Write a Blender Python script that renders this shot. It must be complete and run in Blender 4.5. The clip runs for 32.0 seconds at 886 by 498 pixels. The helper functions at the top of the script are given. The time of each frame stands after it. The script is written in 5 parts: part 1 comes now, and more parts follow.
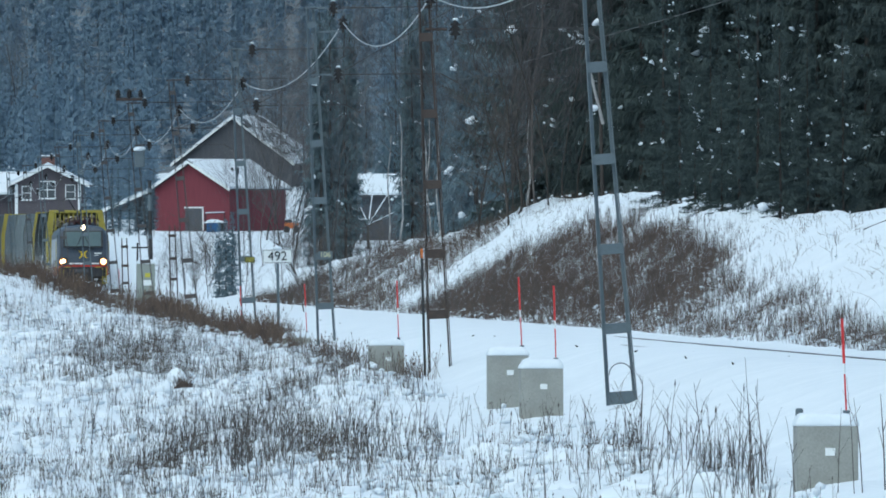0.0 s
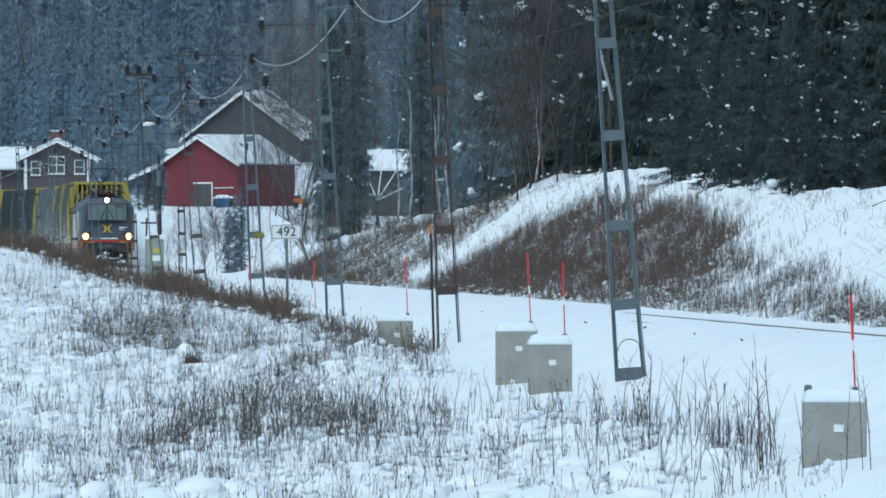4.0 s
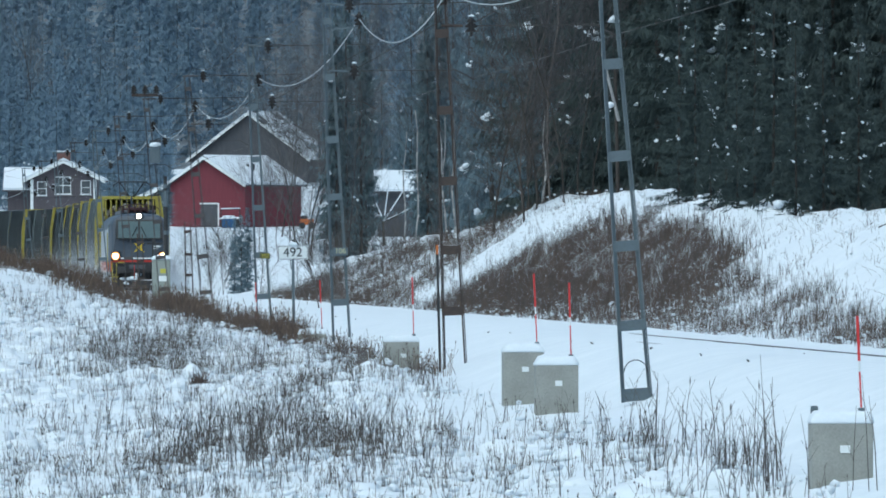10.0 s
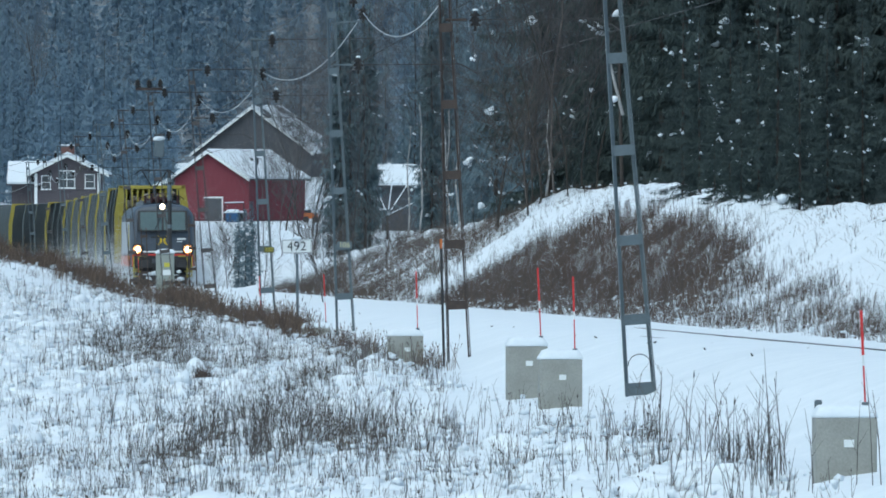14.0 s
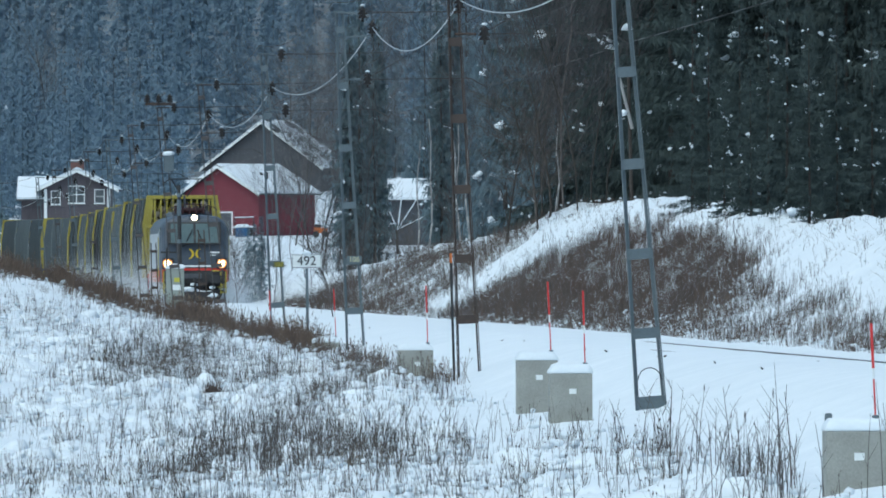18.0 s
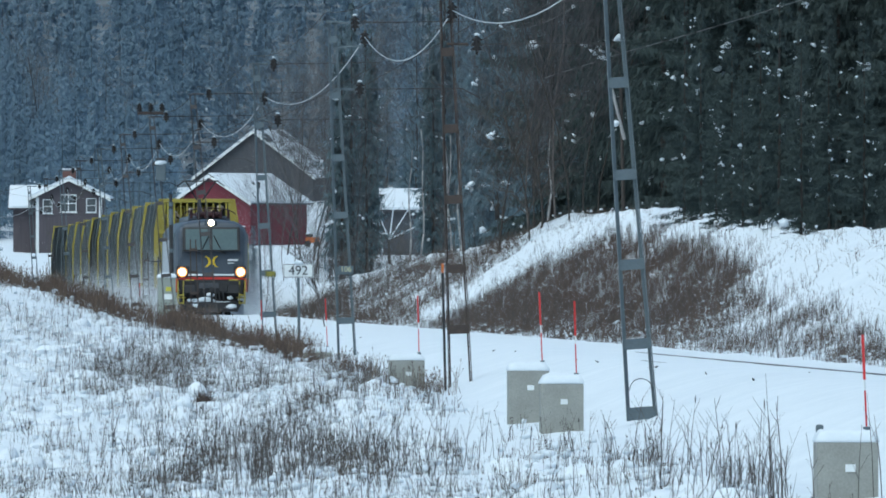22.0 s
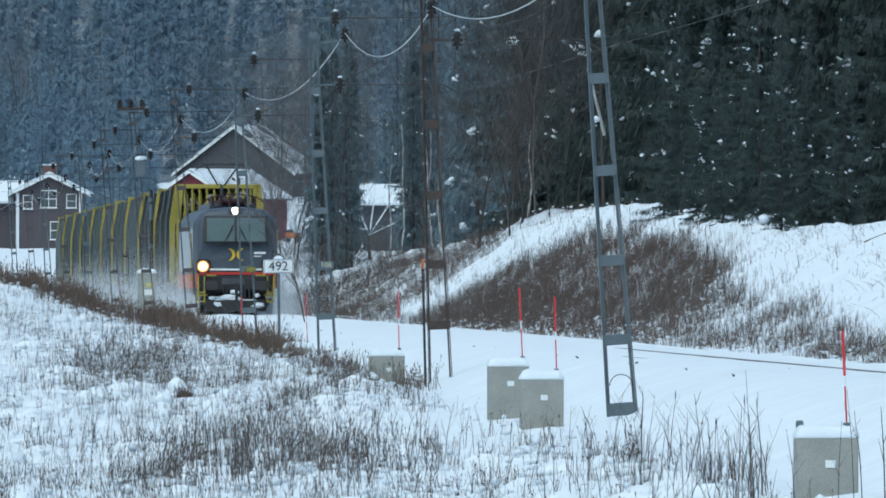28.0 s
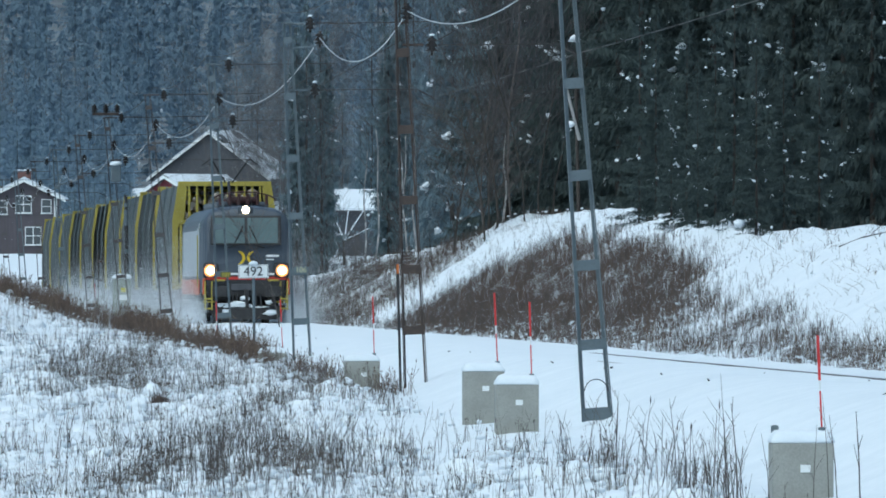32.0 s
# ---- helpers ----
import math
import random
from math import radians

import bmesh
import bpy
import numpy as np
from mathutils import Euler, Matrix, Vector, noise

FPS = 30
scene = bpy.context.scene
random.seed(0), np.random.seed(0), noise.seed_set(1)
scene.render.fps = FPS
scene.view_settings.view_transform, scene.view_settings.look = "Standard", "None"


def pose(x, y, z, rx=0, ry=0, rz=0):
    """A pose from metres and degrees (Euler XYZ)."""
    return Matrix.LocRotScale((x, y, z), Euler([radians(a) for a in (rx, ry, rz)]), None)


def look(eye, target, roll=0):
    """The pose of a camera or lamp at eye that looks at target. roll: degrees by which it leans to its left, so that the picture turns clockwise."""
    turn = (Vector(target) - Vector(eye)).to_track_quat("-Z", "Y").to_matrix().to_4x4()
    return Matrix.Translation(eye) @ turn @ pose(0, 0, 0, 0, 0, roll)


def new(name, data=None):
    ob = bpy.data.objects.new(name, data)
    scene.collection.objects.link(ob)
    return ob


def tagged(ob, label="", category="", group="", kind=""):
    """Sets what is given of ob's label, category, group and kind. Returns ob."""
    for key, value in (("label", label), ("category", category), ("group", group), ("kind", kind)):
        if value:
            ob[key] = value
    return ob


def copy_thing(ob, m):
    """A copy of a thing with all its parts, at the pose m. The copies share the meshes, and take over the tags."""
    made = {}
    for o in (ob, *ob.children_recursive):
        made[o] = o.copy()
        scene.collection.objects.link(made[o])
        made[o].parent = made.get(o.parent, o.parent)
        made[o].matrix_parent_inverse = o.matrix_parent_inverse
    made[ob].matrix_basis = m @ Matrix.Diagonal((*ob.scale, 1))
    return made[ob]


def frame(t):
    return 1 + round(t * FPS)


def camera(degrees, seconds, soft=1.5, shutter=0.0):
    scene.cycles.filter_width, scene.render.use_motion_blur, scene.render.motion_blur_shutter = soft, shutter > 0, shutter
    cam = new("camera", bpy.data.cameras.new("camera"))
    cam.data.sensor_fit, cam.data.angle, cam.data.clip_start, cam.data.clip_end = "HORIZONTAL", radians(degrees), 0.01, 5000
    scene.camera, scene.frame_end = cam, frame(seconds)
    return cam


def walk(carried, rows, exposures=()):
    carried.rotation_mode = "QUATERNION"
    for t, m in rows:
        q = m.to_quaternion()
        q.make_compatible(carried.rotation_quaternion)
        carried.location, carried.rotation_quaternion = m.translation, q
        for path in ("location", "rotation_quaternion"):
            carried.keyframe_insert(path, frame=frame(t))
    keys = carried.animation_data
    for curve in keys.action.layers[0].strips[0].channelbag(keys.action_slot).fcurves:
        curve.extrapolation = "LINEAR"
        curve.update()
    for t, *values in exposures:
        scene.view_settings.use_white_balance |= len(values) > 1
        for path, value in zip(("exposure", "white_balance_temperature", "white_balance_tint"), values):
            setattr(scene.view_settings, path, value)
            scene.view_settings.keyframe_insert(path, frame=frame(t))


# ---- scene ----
cam = camera(4.5, 32.0, soft=1.75)
# seconds, yaw, pitch, roll of a hand-held long lens that stands in one place
ROWS = [
    (0, 0, 0.0948, 0.2), (0.5, 0.0096, 0.0611, 0.288), (1, 0.0011, 0.0752, 0.244), (1.5, 0.0371, 0.0891, 0.237),
    (2, 0.0349, 0.1131, 0.278), (2.5, 0.0433, 0.1032, 0.21), (3, 0.0286, -0.0001, 0.134), (3.5, 0.0399, -0.0373, 0.091),
    (5.5, 0.0455, 0.023, 0.202), (6, 0.0235, 0.0103, 0.232), (6.5, 0.0253, 0.0085, 0.156), (7, 0.0674, 0.0172, 0.153),
    (7.5, 0.081, 0.028, 0.193), (8, 0.074, 0.0523, 0.141), (8.5, 0.0568, 0.0495, 0.092), (9, 0.0601, 0.061, 0.128),
    (9.5, 0.0736, 0.0864, 0.069), (10, 0.078, 0.0773, 0.063), (10.5, 0.0622, 0.069, 0.028), (11, 0.0828, 0.0966, 0.142),
    (11.5, 0.0821, 0.0782, 0.108), (12, 0.0429, 0.0952, 0.063), (12.5, 0.0454, 0.0681, 0.067), (13, 0.067, 0.0728, 0.059),
    (13.5, 0.093, 0.0466, 0.028), (15.5, 0.1041, 0.0726, 0.085), (16, 0.0842, 0.1023, 0.098), (16.5, 0.0989, 0.1297, 0.085),
    (17, 0.1271, 0.1074, 0.096), (17.5, 0.1543, 0.1055, 0.152), (18, 0.1481, 0.1196, 0.184), (18.5, 0.1286, 0.1173, 0.238),
    (19, 0.146, 0.1415, 0.226), (19.5, 0.1266, 0.1531, 0.097), (20, 0.114, 0.1556, 0.128), (20.5, 0.1242, 0.1645, 0.13),
    (21, 0.1311, 0.1421, 0.072), (21.5, 0.122, 0.1661, 0.1), (22, 0.1055, 0.1707, -0.005), (22.5, 0.0521, 0.1454, -0.018),
    (23, 0.0293, 0.1158, -0.06), (23.5, 0.0267, 0.1381, -0.083), (24, 0.0212, 0.1082, -0.048), (24.5, 0.0303, 0.089, -0.072),
    (25, 0.0504, 0.119, -0.087), (25.5, 0.0248, 0.1229, -0.108), (27.5, 0.0505, 0.1699, -0.073), (28, 0.0046, 0.149, -0.028),
    (28.5, -0.0174, 0.1492, 0.002), (29, -0.0302, 0.166, 0.041), (29.5, -0.0614, 0.1842, -0.019), (30, -0.0846, 0.1948, -0.056),
    (30.5, -0.1006, 0.1984, -0.061), (31, -0.1105, 0.1859, -0.064), (31.5, -0.1125, 0.1759, -0.069), (32, -0.1225, 0.1745, 0.018),
]
EYE = 1.32
walk(cam, [(t, pose(0, 0, EYE, 90 + pitch, roll, yaw)) for t, yaw, pitch, roll in ROWS],
     exposures=((0.0, 0.27, 5600, -8), (32.0, 0.27, 5600, -8)))

# ---- overcast winter daylight ----
world = bpy.data.worlds.new("winter_sky")
scene.world = world
world.use_nodes = True
wn = world.node_tree
sky = wn.nodes.new("ShaderNodeTexSky")
sky.sky_type = "NISHITA"
sky.sun_disc = False
sky.sun_elevation, sky.sun_rotation = radians(62), radians(217)
sky.air_density, sky.dust_density, sky.ozone_density = 1.0, 4.0, 2.0
wn.links.new(sky.outputs["Color"], wn.nodes["Background"].inputs["Color"])
wn.nodes["Background"].inputs["Strength"].default_value = 0.13
sun = new("sun", bpy.data.lights.new("sun", "SUN"))
sun.data.energy, sun.data.angle, sun.data.color = 0.9, radians(40), (1.0, 0.97, 0.93)
sun.matrix_world = look((0, 0, 0), (0.3, 0.4, -1.0)).normalized()


# ---- materials ----
def material(name, base, rough=0.7, metal=0.0, var=0.15, scale=4.0, fine=40.0, bump=0.0, second=None, spec=0.4,
             island=False, obj=False, emit=0.0, emit_color=None, stretch=None):
    """Principled surface with variation at two scales, and fine relief."""
    m = bpy.data.materials.new(name)
    m.use_nodes = True
    t, p = m.node_tree, m.node_tree.nodes["Principled BSDF"]
    n = t.nodes.new
    co = n("ShaderNodeTexCoord")
    src = co.outputs["Object"]
    if stretch:
        mp = n("ShaderNodeMapping")
        mp.inputs["Scale"].default_value = stretch
        t.links.new(src, mp.inputs["Vector"])
        src = mp.outputs["Vector"]
    big, small = n("ShaderNodeTexNoise"), n("ShaderNodeTexNoise")
    for k, sc in ((big, scale), (small, fine)):
        k.inputs["Scale"].default_value = sc
        k.inputs["Detail"].default_value = 4
        t.links.new(src, k.inputs["Vector"])
    add = n("ShaderNodeMath")
    add.operation = "MULTIPLY_ADD"
    add.inputs[1].default_value = 0.45
    t.links.new(small.outputs["Fac"], add.inputs[0])
    half = n("ShaderNodeMath")
    half.operation = "MULTIPLY"
    half.inputs[1].default_value = 0.55
    t.links.new(big.outputs["Fac"], half.inputs[0])
    t.links.new(half.outputs[0], add.inputs[2])
    fac = add.outputs[0]
    if island or obj:
        rnd = n("ShaderNodeNewGeometry").outputs["Random Per Island"] if island else n("ShaderNodeObjectInfo").outputs["Random"]
        mx = n("ShaderNodeMath")
        mx.operation = "MULTIPLY_ADD"
        mx.inputs[1].default_value = 0.6
        t.links.new(rnd, mx.inputs[0])
        hh = n("ShaderNodeMath")
        hh.operation = "MULTIPLY"
        hh.inputs[1].default_value = 0.4
        t.links.new(fac, hh.inputs[0])
        t.links.new(hh.outputs[0], mx.inputs[2])
        fac = mx.outputs[0]
    ramp = n("ShaderNodeValToRGB")
    e = ramp.color_ramp.elements
    if second is None:
        lo, hi = [c * (1 - var) for c in base], [min(1, c * (1 + var)) for c in base]
    else:
        lo, hi = base, second
    e[0].color, e[1].color = (*lo, 1), (*hi, 1)
    e[0].position, e[1].position = 0.3, 0.7
    if island or obj:
        e[0].position, e[1].position = 0.1, 0.9
    t.links.new(fac, ramp.inputs["Fac"])
    t.links.new(ramp.outputs["Color"], p.inputs["Base Color"])
    p.inputs["Roughness"].default_value, p.inputs["Metallic"].default_value = rough, metal
    p.inputs["Specular IOR Level"].default_value = spec
    if bump:
        b = n("ShaderNodeBump")
        b.inputs["Strength"].default_value, b.inputs["Distance"].default_value = bump, 0.03
        t.links.new(fac if not (island or obj) else add.outputs[0], b.inputs["Height"])
        t.links.new(b.outputs["Normal"], p.inputs["Normal"])
    if emit:
        p.inputs["Emission Color"].default_value = (*(emit_color or base), 1)
        p.inputs["Emission Strength"].default_value = emit
    return m


SNOW = material("snow", (0.62, 0.655, 0.69), 0.65, var=0.05, scale=0.8, fine=9, bump=0.5, spec=0.2, second=(0.73, 0.755, 0.78))
SNOW_CLUMP = material("clumped_snow", (0.66, 0.695, 0.73), 0.7, var=0.05, scale=3, fine=20, bump=0.3, spec=0.2)
ROOF_SNOW = material("roof_snow", (0.62, 0.65, 0.685), 0.7, var=0.05, scale=0.7, fine=6, bump=0.3, spec=0.2)
PATCHY_SNOW = material("patchy_roof_snow", (0.05, 0.053, 0.058), 0.75, 0, 0.1, 0.45, 2.2, 0.3, second=(0.6, 0.63, 0.665), spec=0.2)
stops = next(k for k in PATCHY_SNOW.node_tree.nodes if k.type == "VALTORGB").color_ramp.elements
stops[0].position, stops[1].position = 0.44, 0.5
GALV = material("galvanised_steel", (0.125, 0.15, 0.165), 0.55, 0.35, 0.18, 1.2, 25, 0.1)
RUST = material("rusty_steel", (0.042, 0.036, 0.034), 0.85, 0.1, 0.3, 0.9, 12, 0.3, second=(0.09, 0.064, 0.052))
RAILSTEEL = material("rail_steel", (0.075, 0.066, 0.062), 0.5, 0.6, 0.3, 2, 20)
CONCRETE = material("cabinet_concrete", (0.23, 0.228, 0.205), 0.85, 0, 0.12, 3, 45, 0.25, second=(0.36, 0.357, 0.325))
GREYBOX = material("grey_painted_cabinet", (0.27, 0.29, 0.26), 0.6, 0, 0.1, 3, 30)
RED = material("red_stake", (0.55, 0.03, 0.03), 0.5, 0, 0.2, 6, 40)
WHITE = material("white_paint", (0.72, 0.73, 0.72), 0.5, 0, 0.06, 5, 40)
BLACK = material("black_paint", (0.012, 0.012, 0.014), 0.5, 0, 0.2, 5, 40)
OLIVE = material("olive_plate", (0.12, 0.115, 0.04), 0.7, 0, 0.2, 6, 40)
YELLOWSIGN = material("yellow_plate", (0.5, 0.44, 0.06), 0.6, 0, 0.15, 6, 40)
DULLYELLOW = material("faded_lettering", (0.5, 0.48, 0.3), 0.7, 0, 0.2, 6, 40)
INSUL = material("brown_porcelain", (0.02, 0.016, 0.015), 0.25, 0, 0.2, 8, 40)
COPPER = material("weathered_copper", (0.045, 0.04, 0.038), 0.6, 0.15, 0.2, 4, 30)
ALU = material("bright_aluminium_wire", (0.5, 0.52, 0.53), 0.4, 0.6, 0.1, 4, 30)
RAIL_EDGE = material("dark_ballast", (0.08, 0.075, 0.07), 0.95, 0, 0.3, 4, 40, 0.5)
GRASS = material("dry_grass", (0.06, 0.05, 0.042), 0.85, 0, 0.3, 2, 20, island=True, second=(0.24, 0.2, 0.155), spec=0.15)
BROWNWEED = material("brown_weed", (0.042, 0.032, 0.029), 0.9, 0, 0.3, 2, 20, island=True, second=(0.14, 0.103, 0.085), spec=0.1)
BUFFWEED = material("buff_weed", (0.07, 0.052, 0.038), 0.9, 0, 0.3, 2, 20, island=True, second=(0.24, 0.18, 0.13), spec=0.1)
TWIG = material("dark_twig", (0.04, 0.036, 0.035), 0.9, 0, 0.3, 2, 20, island=True, second=(0.14, 0.123, 0.112), spec=0.1)
# Distance haze is put into the needle colours: paler and bluer from near to far.
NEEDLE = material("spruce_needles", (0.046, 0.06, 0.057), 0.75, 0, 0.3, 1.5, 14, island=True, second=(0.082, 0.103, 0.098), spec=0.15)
NEEDLE_MID = material("hazed_needles_mid", (0.12, 0.163, 0.19), 0.8, 0, 0.3, 1.5, 14, island=True, second=(0.195, 0.253, 0.282), spec=0.15)
NEEDLE_FAR = material("hazed_needles_far", (0.23, 0.302, 0.366), 0.85, 0, 0.3, 0.4, 8, island=True, second=(0.27, 0.348, 0.416), spec=0.15)


# Needles of the tall spruces, lightened in colour for the haze before them.
NEEDLE_DIM = material("hazed_needles_tall", (0.085, 0.114, 0.124), 0.78, 0, 0.3, 1.5, 14, island=True, second=(0.15, 0.19, 0.2), spec=0.15)


def let_through(m, share):
    """Thin needles pass part of the daylight on to their far side."""
    t = m.node_tree
    out = next(k for k in t.nodes if k.type == "OUTPUT_MATERIAL")
    p = next(k for k in t.nodes if k.type == "BSDF_PRINCIPLED")
    tr, mix = t.nodes.new("ShaderNodeBsdfTranslucent"), t.nodes.new("ShaderNodeMixShader")
    t.links.new(p.inputs["Base Color"].links[0].from_socket, tr.inputs["Color"])
    mix.inputs[0].default_value = share
    t.links.new(p.outputs[0], mix.inputs[1])
    t.links.new(tr.outputs[0], mix.inputs[2])
    t.links.new(mix.outputs[0], out.inputs["Surface"])


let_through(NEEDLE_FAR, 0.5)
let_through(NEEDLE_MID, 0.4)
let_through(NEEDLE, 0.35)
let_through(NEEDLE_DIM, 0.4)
# Far trunks carry the haze in their colour, blue-grey like the needles.
HAZED_BARK = material("hazed_bark", (0.1, 0.125, 0.15), 0.9, 0, 0.3, 3, 20, 0.3, second=(0.17, 0.21, 0.245))
BARK = material("spruce_bark", (0.024, 0.02, 0.018), 0.9, 0, 0.3, 3, 20, 0.5, second=(0.07, 0.058, 0.05))
BIRCHBARK = material("birch_bark", (0.07, 0.055, 0.048), 0.8, 0, 0.3, 2, 15, 0.3, second=(0.16, 0.14, 0.13), stretch=(3, 3, 0.6))
BRANCH = material("bare_branches", (0.058, 0.056, 0.059), 0.9, 0, 0.3, 2, 20, island=True, second=(0.13, 0.122, 0.122), spec=0.1)
# Paler copy of the bare branches, haze painted in for distant trees.
BRANCH_FAR = material("hazed_branches", (0.1, 0.1, 0.1), 0.9, 0, 0.3, 1, 10, island=True, second=(0.2, 0.185, 0.175), spec=0.1)
BARNRED = material("falu_red_boards", (0.12, 0.024, 0.034), 0.85, 0, 0.2, 1, 9, 0.2, second=(0.165, 0.036, 0.048), stretch=(6, 6, 0.4))
DARKRED = material("dark_red_boards", (0.06, 0.035, 0.04), 0.85, 0, 0.2, 1, 9, 0.2, second=(0.1, 0.055, 0.06), stretch=(6, 6, 0.4))
# Brown boards with some distance haze mixed in, hence the grey-blue tone.
HAZEDBROWN = material("hazed_brown_boards", (0.066, 0.058, 0.066), 0.85, 0, 0.2, 1, 9, 0.2, second=(0.105, 0.09, 0.1), stretch=(6, 6, 0.4))
DARKGREY = material("dark_grey_cladding", (0.055, 0.058, 0.065), 0.8, 0, 0.2, 1, 9, 0.2, second=(0.09, 0.09, 0.1), stretch=(5, 5, 0.5))
BRICKRED = material("chimney_brick", (0.14, 0.075, 0.065), 0.9, 0, 0.25, 3, 20, 0.3)
# Pane colour is lifted to stand for the sky reflected in it.
WINDOWDARK = material("window_glass", (0.07, 0.078, 0.085), 0.12, 0, 0.2, 2, 10, spec=0.6)
BLUETUB = material("blue_plastic", (0.03, 0.09, 0.2), 0.5, 0, 0.2, 2, 10)
ORANGEP = material("orange_paint", (0.5, 0.13, 0.02), 0.5, 0, 0.2, 2, 10)
# train
BODY = material("slate_grey_coach_paint", (0.05, 0.062, 0.082), 0.45, 0, 0.12, 1.2, 12, second=(0.075, 0.088, 0.108), spec=0.35)
LOGWOOD = material("log_ends", (0.2, 0.15, 0.1), 0.85, 0, 0.3, 3, 18, second=(0.5, 0.47, 0.42), island=True)
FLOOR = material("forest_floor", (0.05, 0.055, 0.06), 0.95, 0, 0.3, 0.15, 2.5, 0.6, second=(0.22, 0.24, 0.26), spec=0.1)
SILVER = material("silver_coach_paint", (0.36, 0.38, 0.4), 0.4, 0.2, 0.12, 1.2, 12)
ORANGE = material("orange_coach_paint", (0.45, 0.1, 0.035), 0.45, 0, 0.2, 1.5, 14)
REDSTRIPE = material("red_coach_paint", (0.42, 0.035, 0.025), 0.45, 0, 0.15, 2, 16)
NEARBLACK = material("dirty_black_steel", (0.018, 0.018, 0.02), 0.7, 0.1, 0.4, 2, 15, 0.2, second=(0.05, 0.048, 0.048))
ROOFRED = material("dark_red_roof_gear", (0.045, 0.016, 0.017), 0.6, 0, 0.3, 3, 15)
GLASS = material("tinted_windscreen", (0.095, 0.128, 0.13), 0.15, 0, 0.1, 1, 8, spec=0.3)
LAMP = material("lit_headlamp", (1.0, 0.7, 0.4), 0.3, 0, 0.02, 2, 8, emit=9.0, emit_color=(1.0, 0.62, 0.3))
# Orange glow for an added ring that imitates the headlamps' halo of glare.
LAMPHALO = material("headlamp_halo_glow", (0.8, 0.4, 0.15), 0.3, 0, 0.02, 2, 8, emit=0.75, emit_color=(1.0, 0.28, 0.06))
TOPLAMP = material("lit_top_lamp", (1.0, 0.85, 0.65), 0.3, 0, 0.02, 2, 8, emit=9.0, emit_color=(1.0, 0.72, 0.45))
YELLOW = material("yellow_wagon_paint", (0.26, 0.21, 0.035), 0.6, 0, 0.15, 1.5, 14, second=(0.43, 0.36, 0.065))
LOGOYELLOW = material("yellow_emblem", (0.6, 0.42, 0.02), 0.5, 0, 0.1, 3, 20)
TARP = material("dark_grey_tarpaulin", (0.05, 0.06, 0.062), 0.6, 0, 0.25, 0.6, 6, 0.3, second=(0.082, 0.095, 0.096))
TARP_LIGHT = material("pale_grey_tarpaulin", (0.11, 0.128, 0.13), 0.6, 0, 0.2, 0.6, 6, 0.3)


# ---- helpers for building ----
SLOPE, OFFSET = 0.0534, 14.0          # the track's line: x = OFFSET - SLOPE * y
HEADING = math.degrees(math.atan(SLOPE))


CURVE_Y, CURVE_R = 675.0, 430.0       # where the track begins to bend away, and its radius
TURN_IN = math.atan(SLOPE)


def along(s):
    """Place and heading (radians) s metres along the track, counted so that s is y on the straight."""
    if s <= CURVE_Y:
        return OFFSET - SLOPE * s, s, TURN_IN
    h = min(1.2, TURN_IN + (s - CURVE_Y) / CURVE_R)
    return OFFSET - SLOPE * CURVE_Y + CURVE_R * (math.cos(h) - math.cos(TURN_IN)), CURVE_Y + CURVE_R * (math.sin(h) - math.sin(TURN_IN)), h


def track_x(y):
    if y <= CURVE_Y:
        return OFFSET - SLOPE * y
    v = min(y, 880.0)
    h = math.asin(math.sin(TURN_IN) + (v - CURVE_Y) / CURVE_R)
    return OFFSET - SLOPE * CURVE_Y + CURVE_R * (math.cos(h) - math.cos(TURN_IN)) - (y - v) * 0.05


def on_track(u, y, z=0.0, turn=0.0):
    """A pose u metres right of the track's middle, its own y axis along the track."""
    return pose(track_x(y) + u, y, z, 0, 0, HEADING + turn)


def mesh_of(bm, name, mat, smooth=False):
    me = bpy.data.meshes.new(name)
    bm.to_mesh(me)
    bm.free()
    if mat:
        me.materials.append(mat)
    if smooth:
        me.shade_smooth()
    return me


def part(name, bm, mat, parent, label="", m=None, smooth=False):
    me = bm if isinstance(bm, bpy.types.Mesh) else mesh_of(bm, name, mat, smooth)
    ob = new(name, me)
    ob.parent = parent
    if m is not None:
        ob.matrix_basis = m
    if label:
        ob["label"] = label
    return ob


def thing(name, label, category, m=None, group="", kind=""):
    ob = new(name)
    ob.empty_display_size = 0.2
    if m is not None:
        ob.matrix_basis = m
    return tagged(ob, label, category, group, kind)


def box(cx, cy, cz, sx, sy, sz, bevel=0.0, bm=None, m=None):
    """An upright block by its middle and size, with rounded edges."""
    tmp = bmesh.new()
    bmesh.ops.create_cube(tmp, size=1, matrix=Matrix.Translation((cx, cy, cz)) @ Matrix.Diagonal((sx, sy, sz, 1)))
    if bevel:
        bmesh.ops.bevel(tmp, geom=tmp.edges[:], offset=bevel, segments=2, profile=0.6, affect="EDGES")
    if m is not None:
        tmp.transform(m)
    return join(bm, tmp)


def join(bm, tmp):
    if bm is None:
        return tmp
    me = bpy.data.meshes.new("tmp")
    tmp.to_mesh(me)
    tmp.free()
    bm.from_mesh(me)
    bpy.data.meshes.remove(me)
    return bm


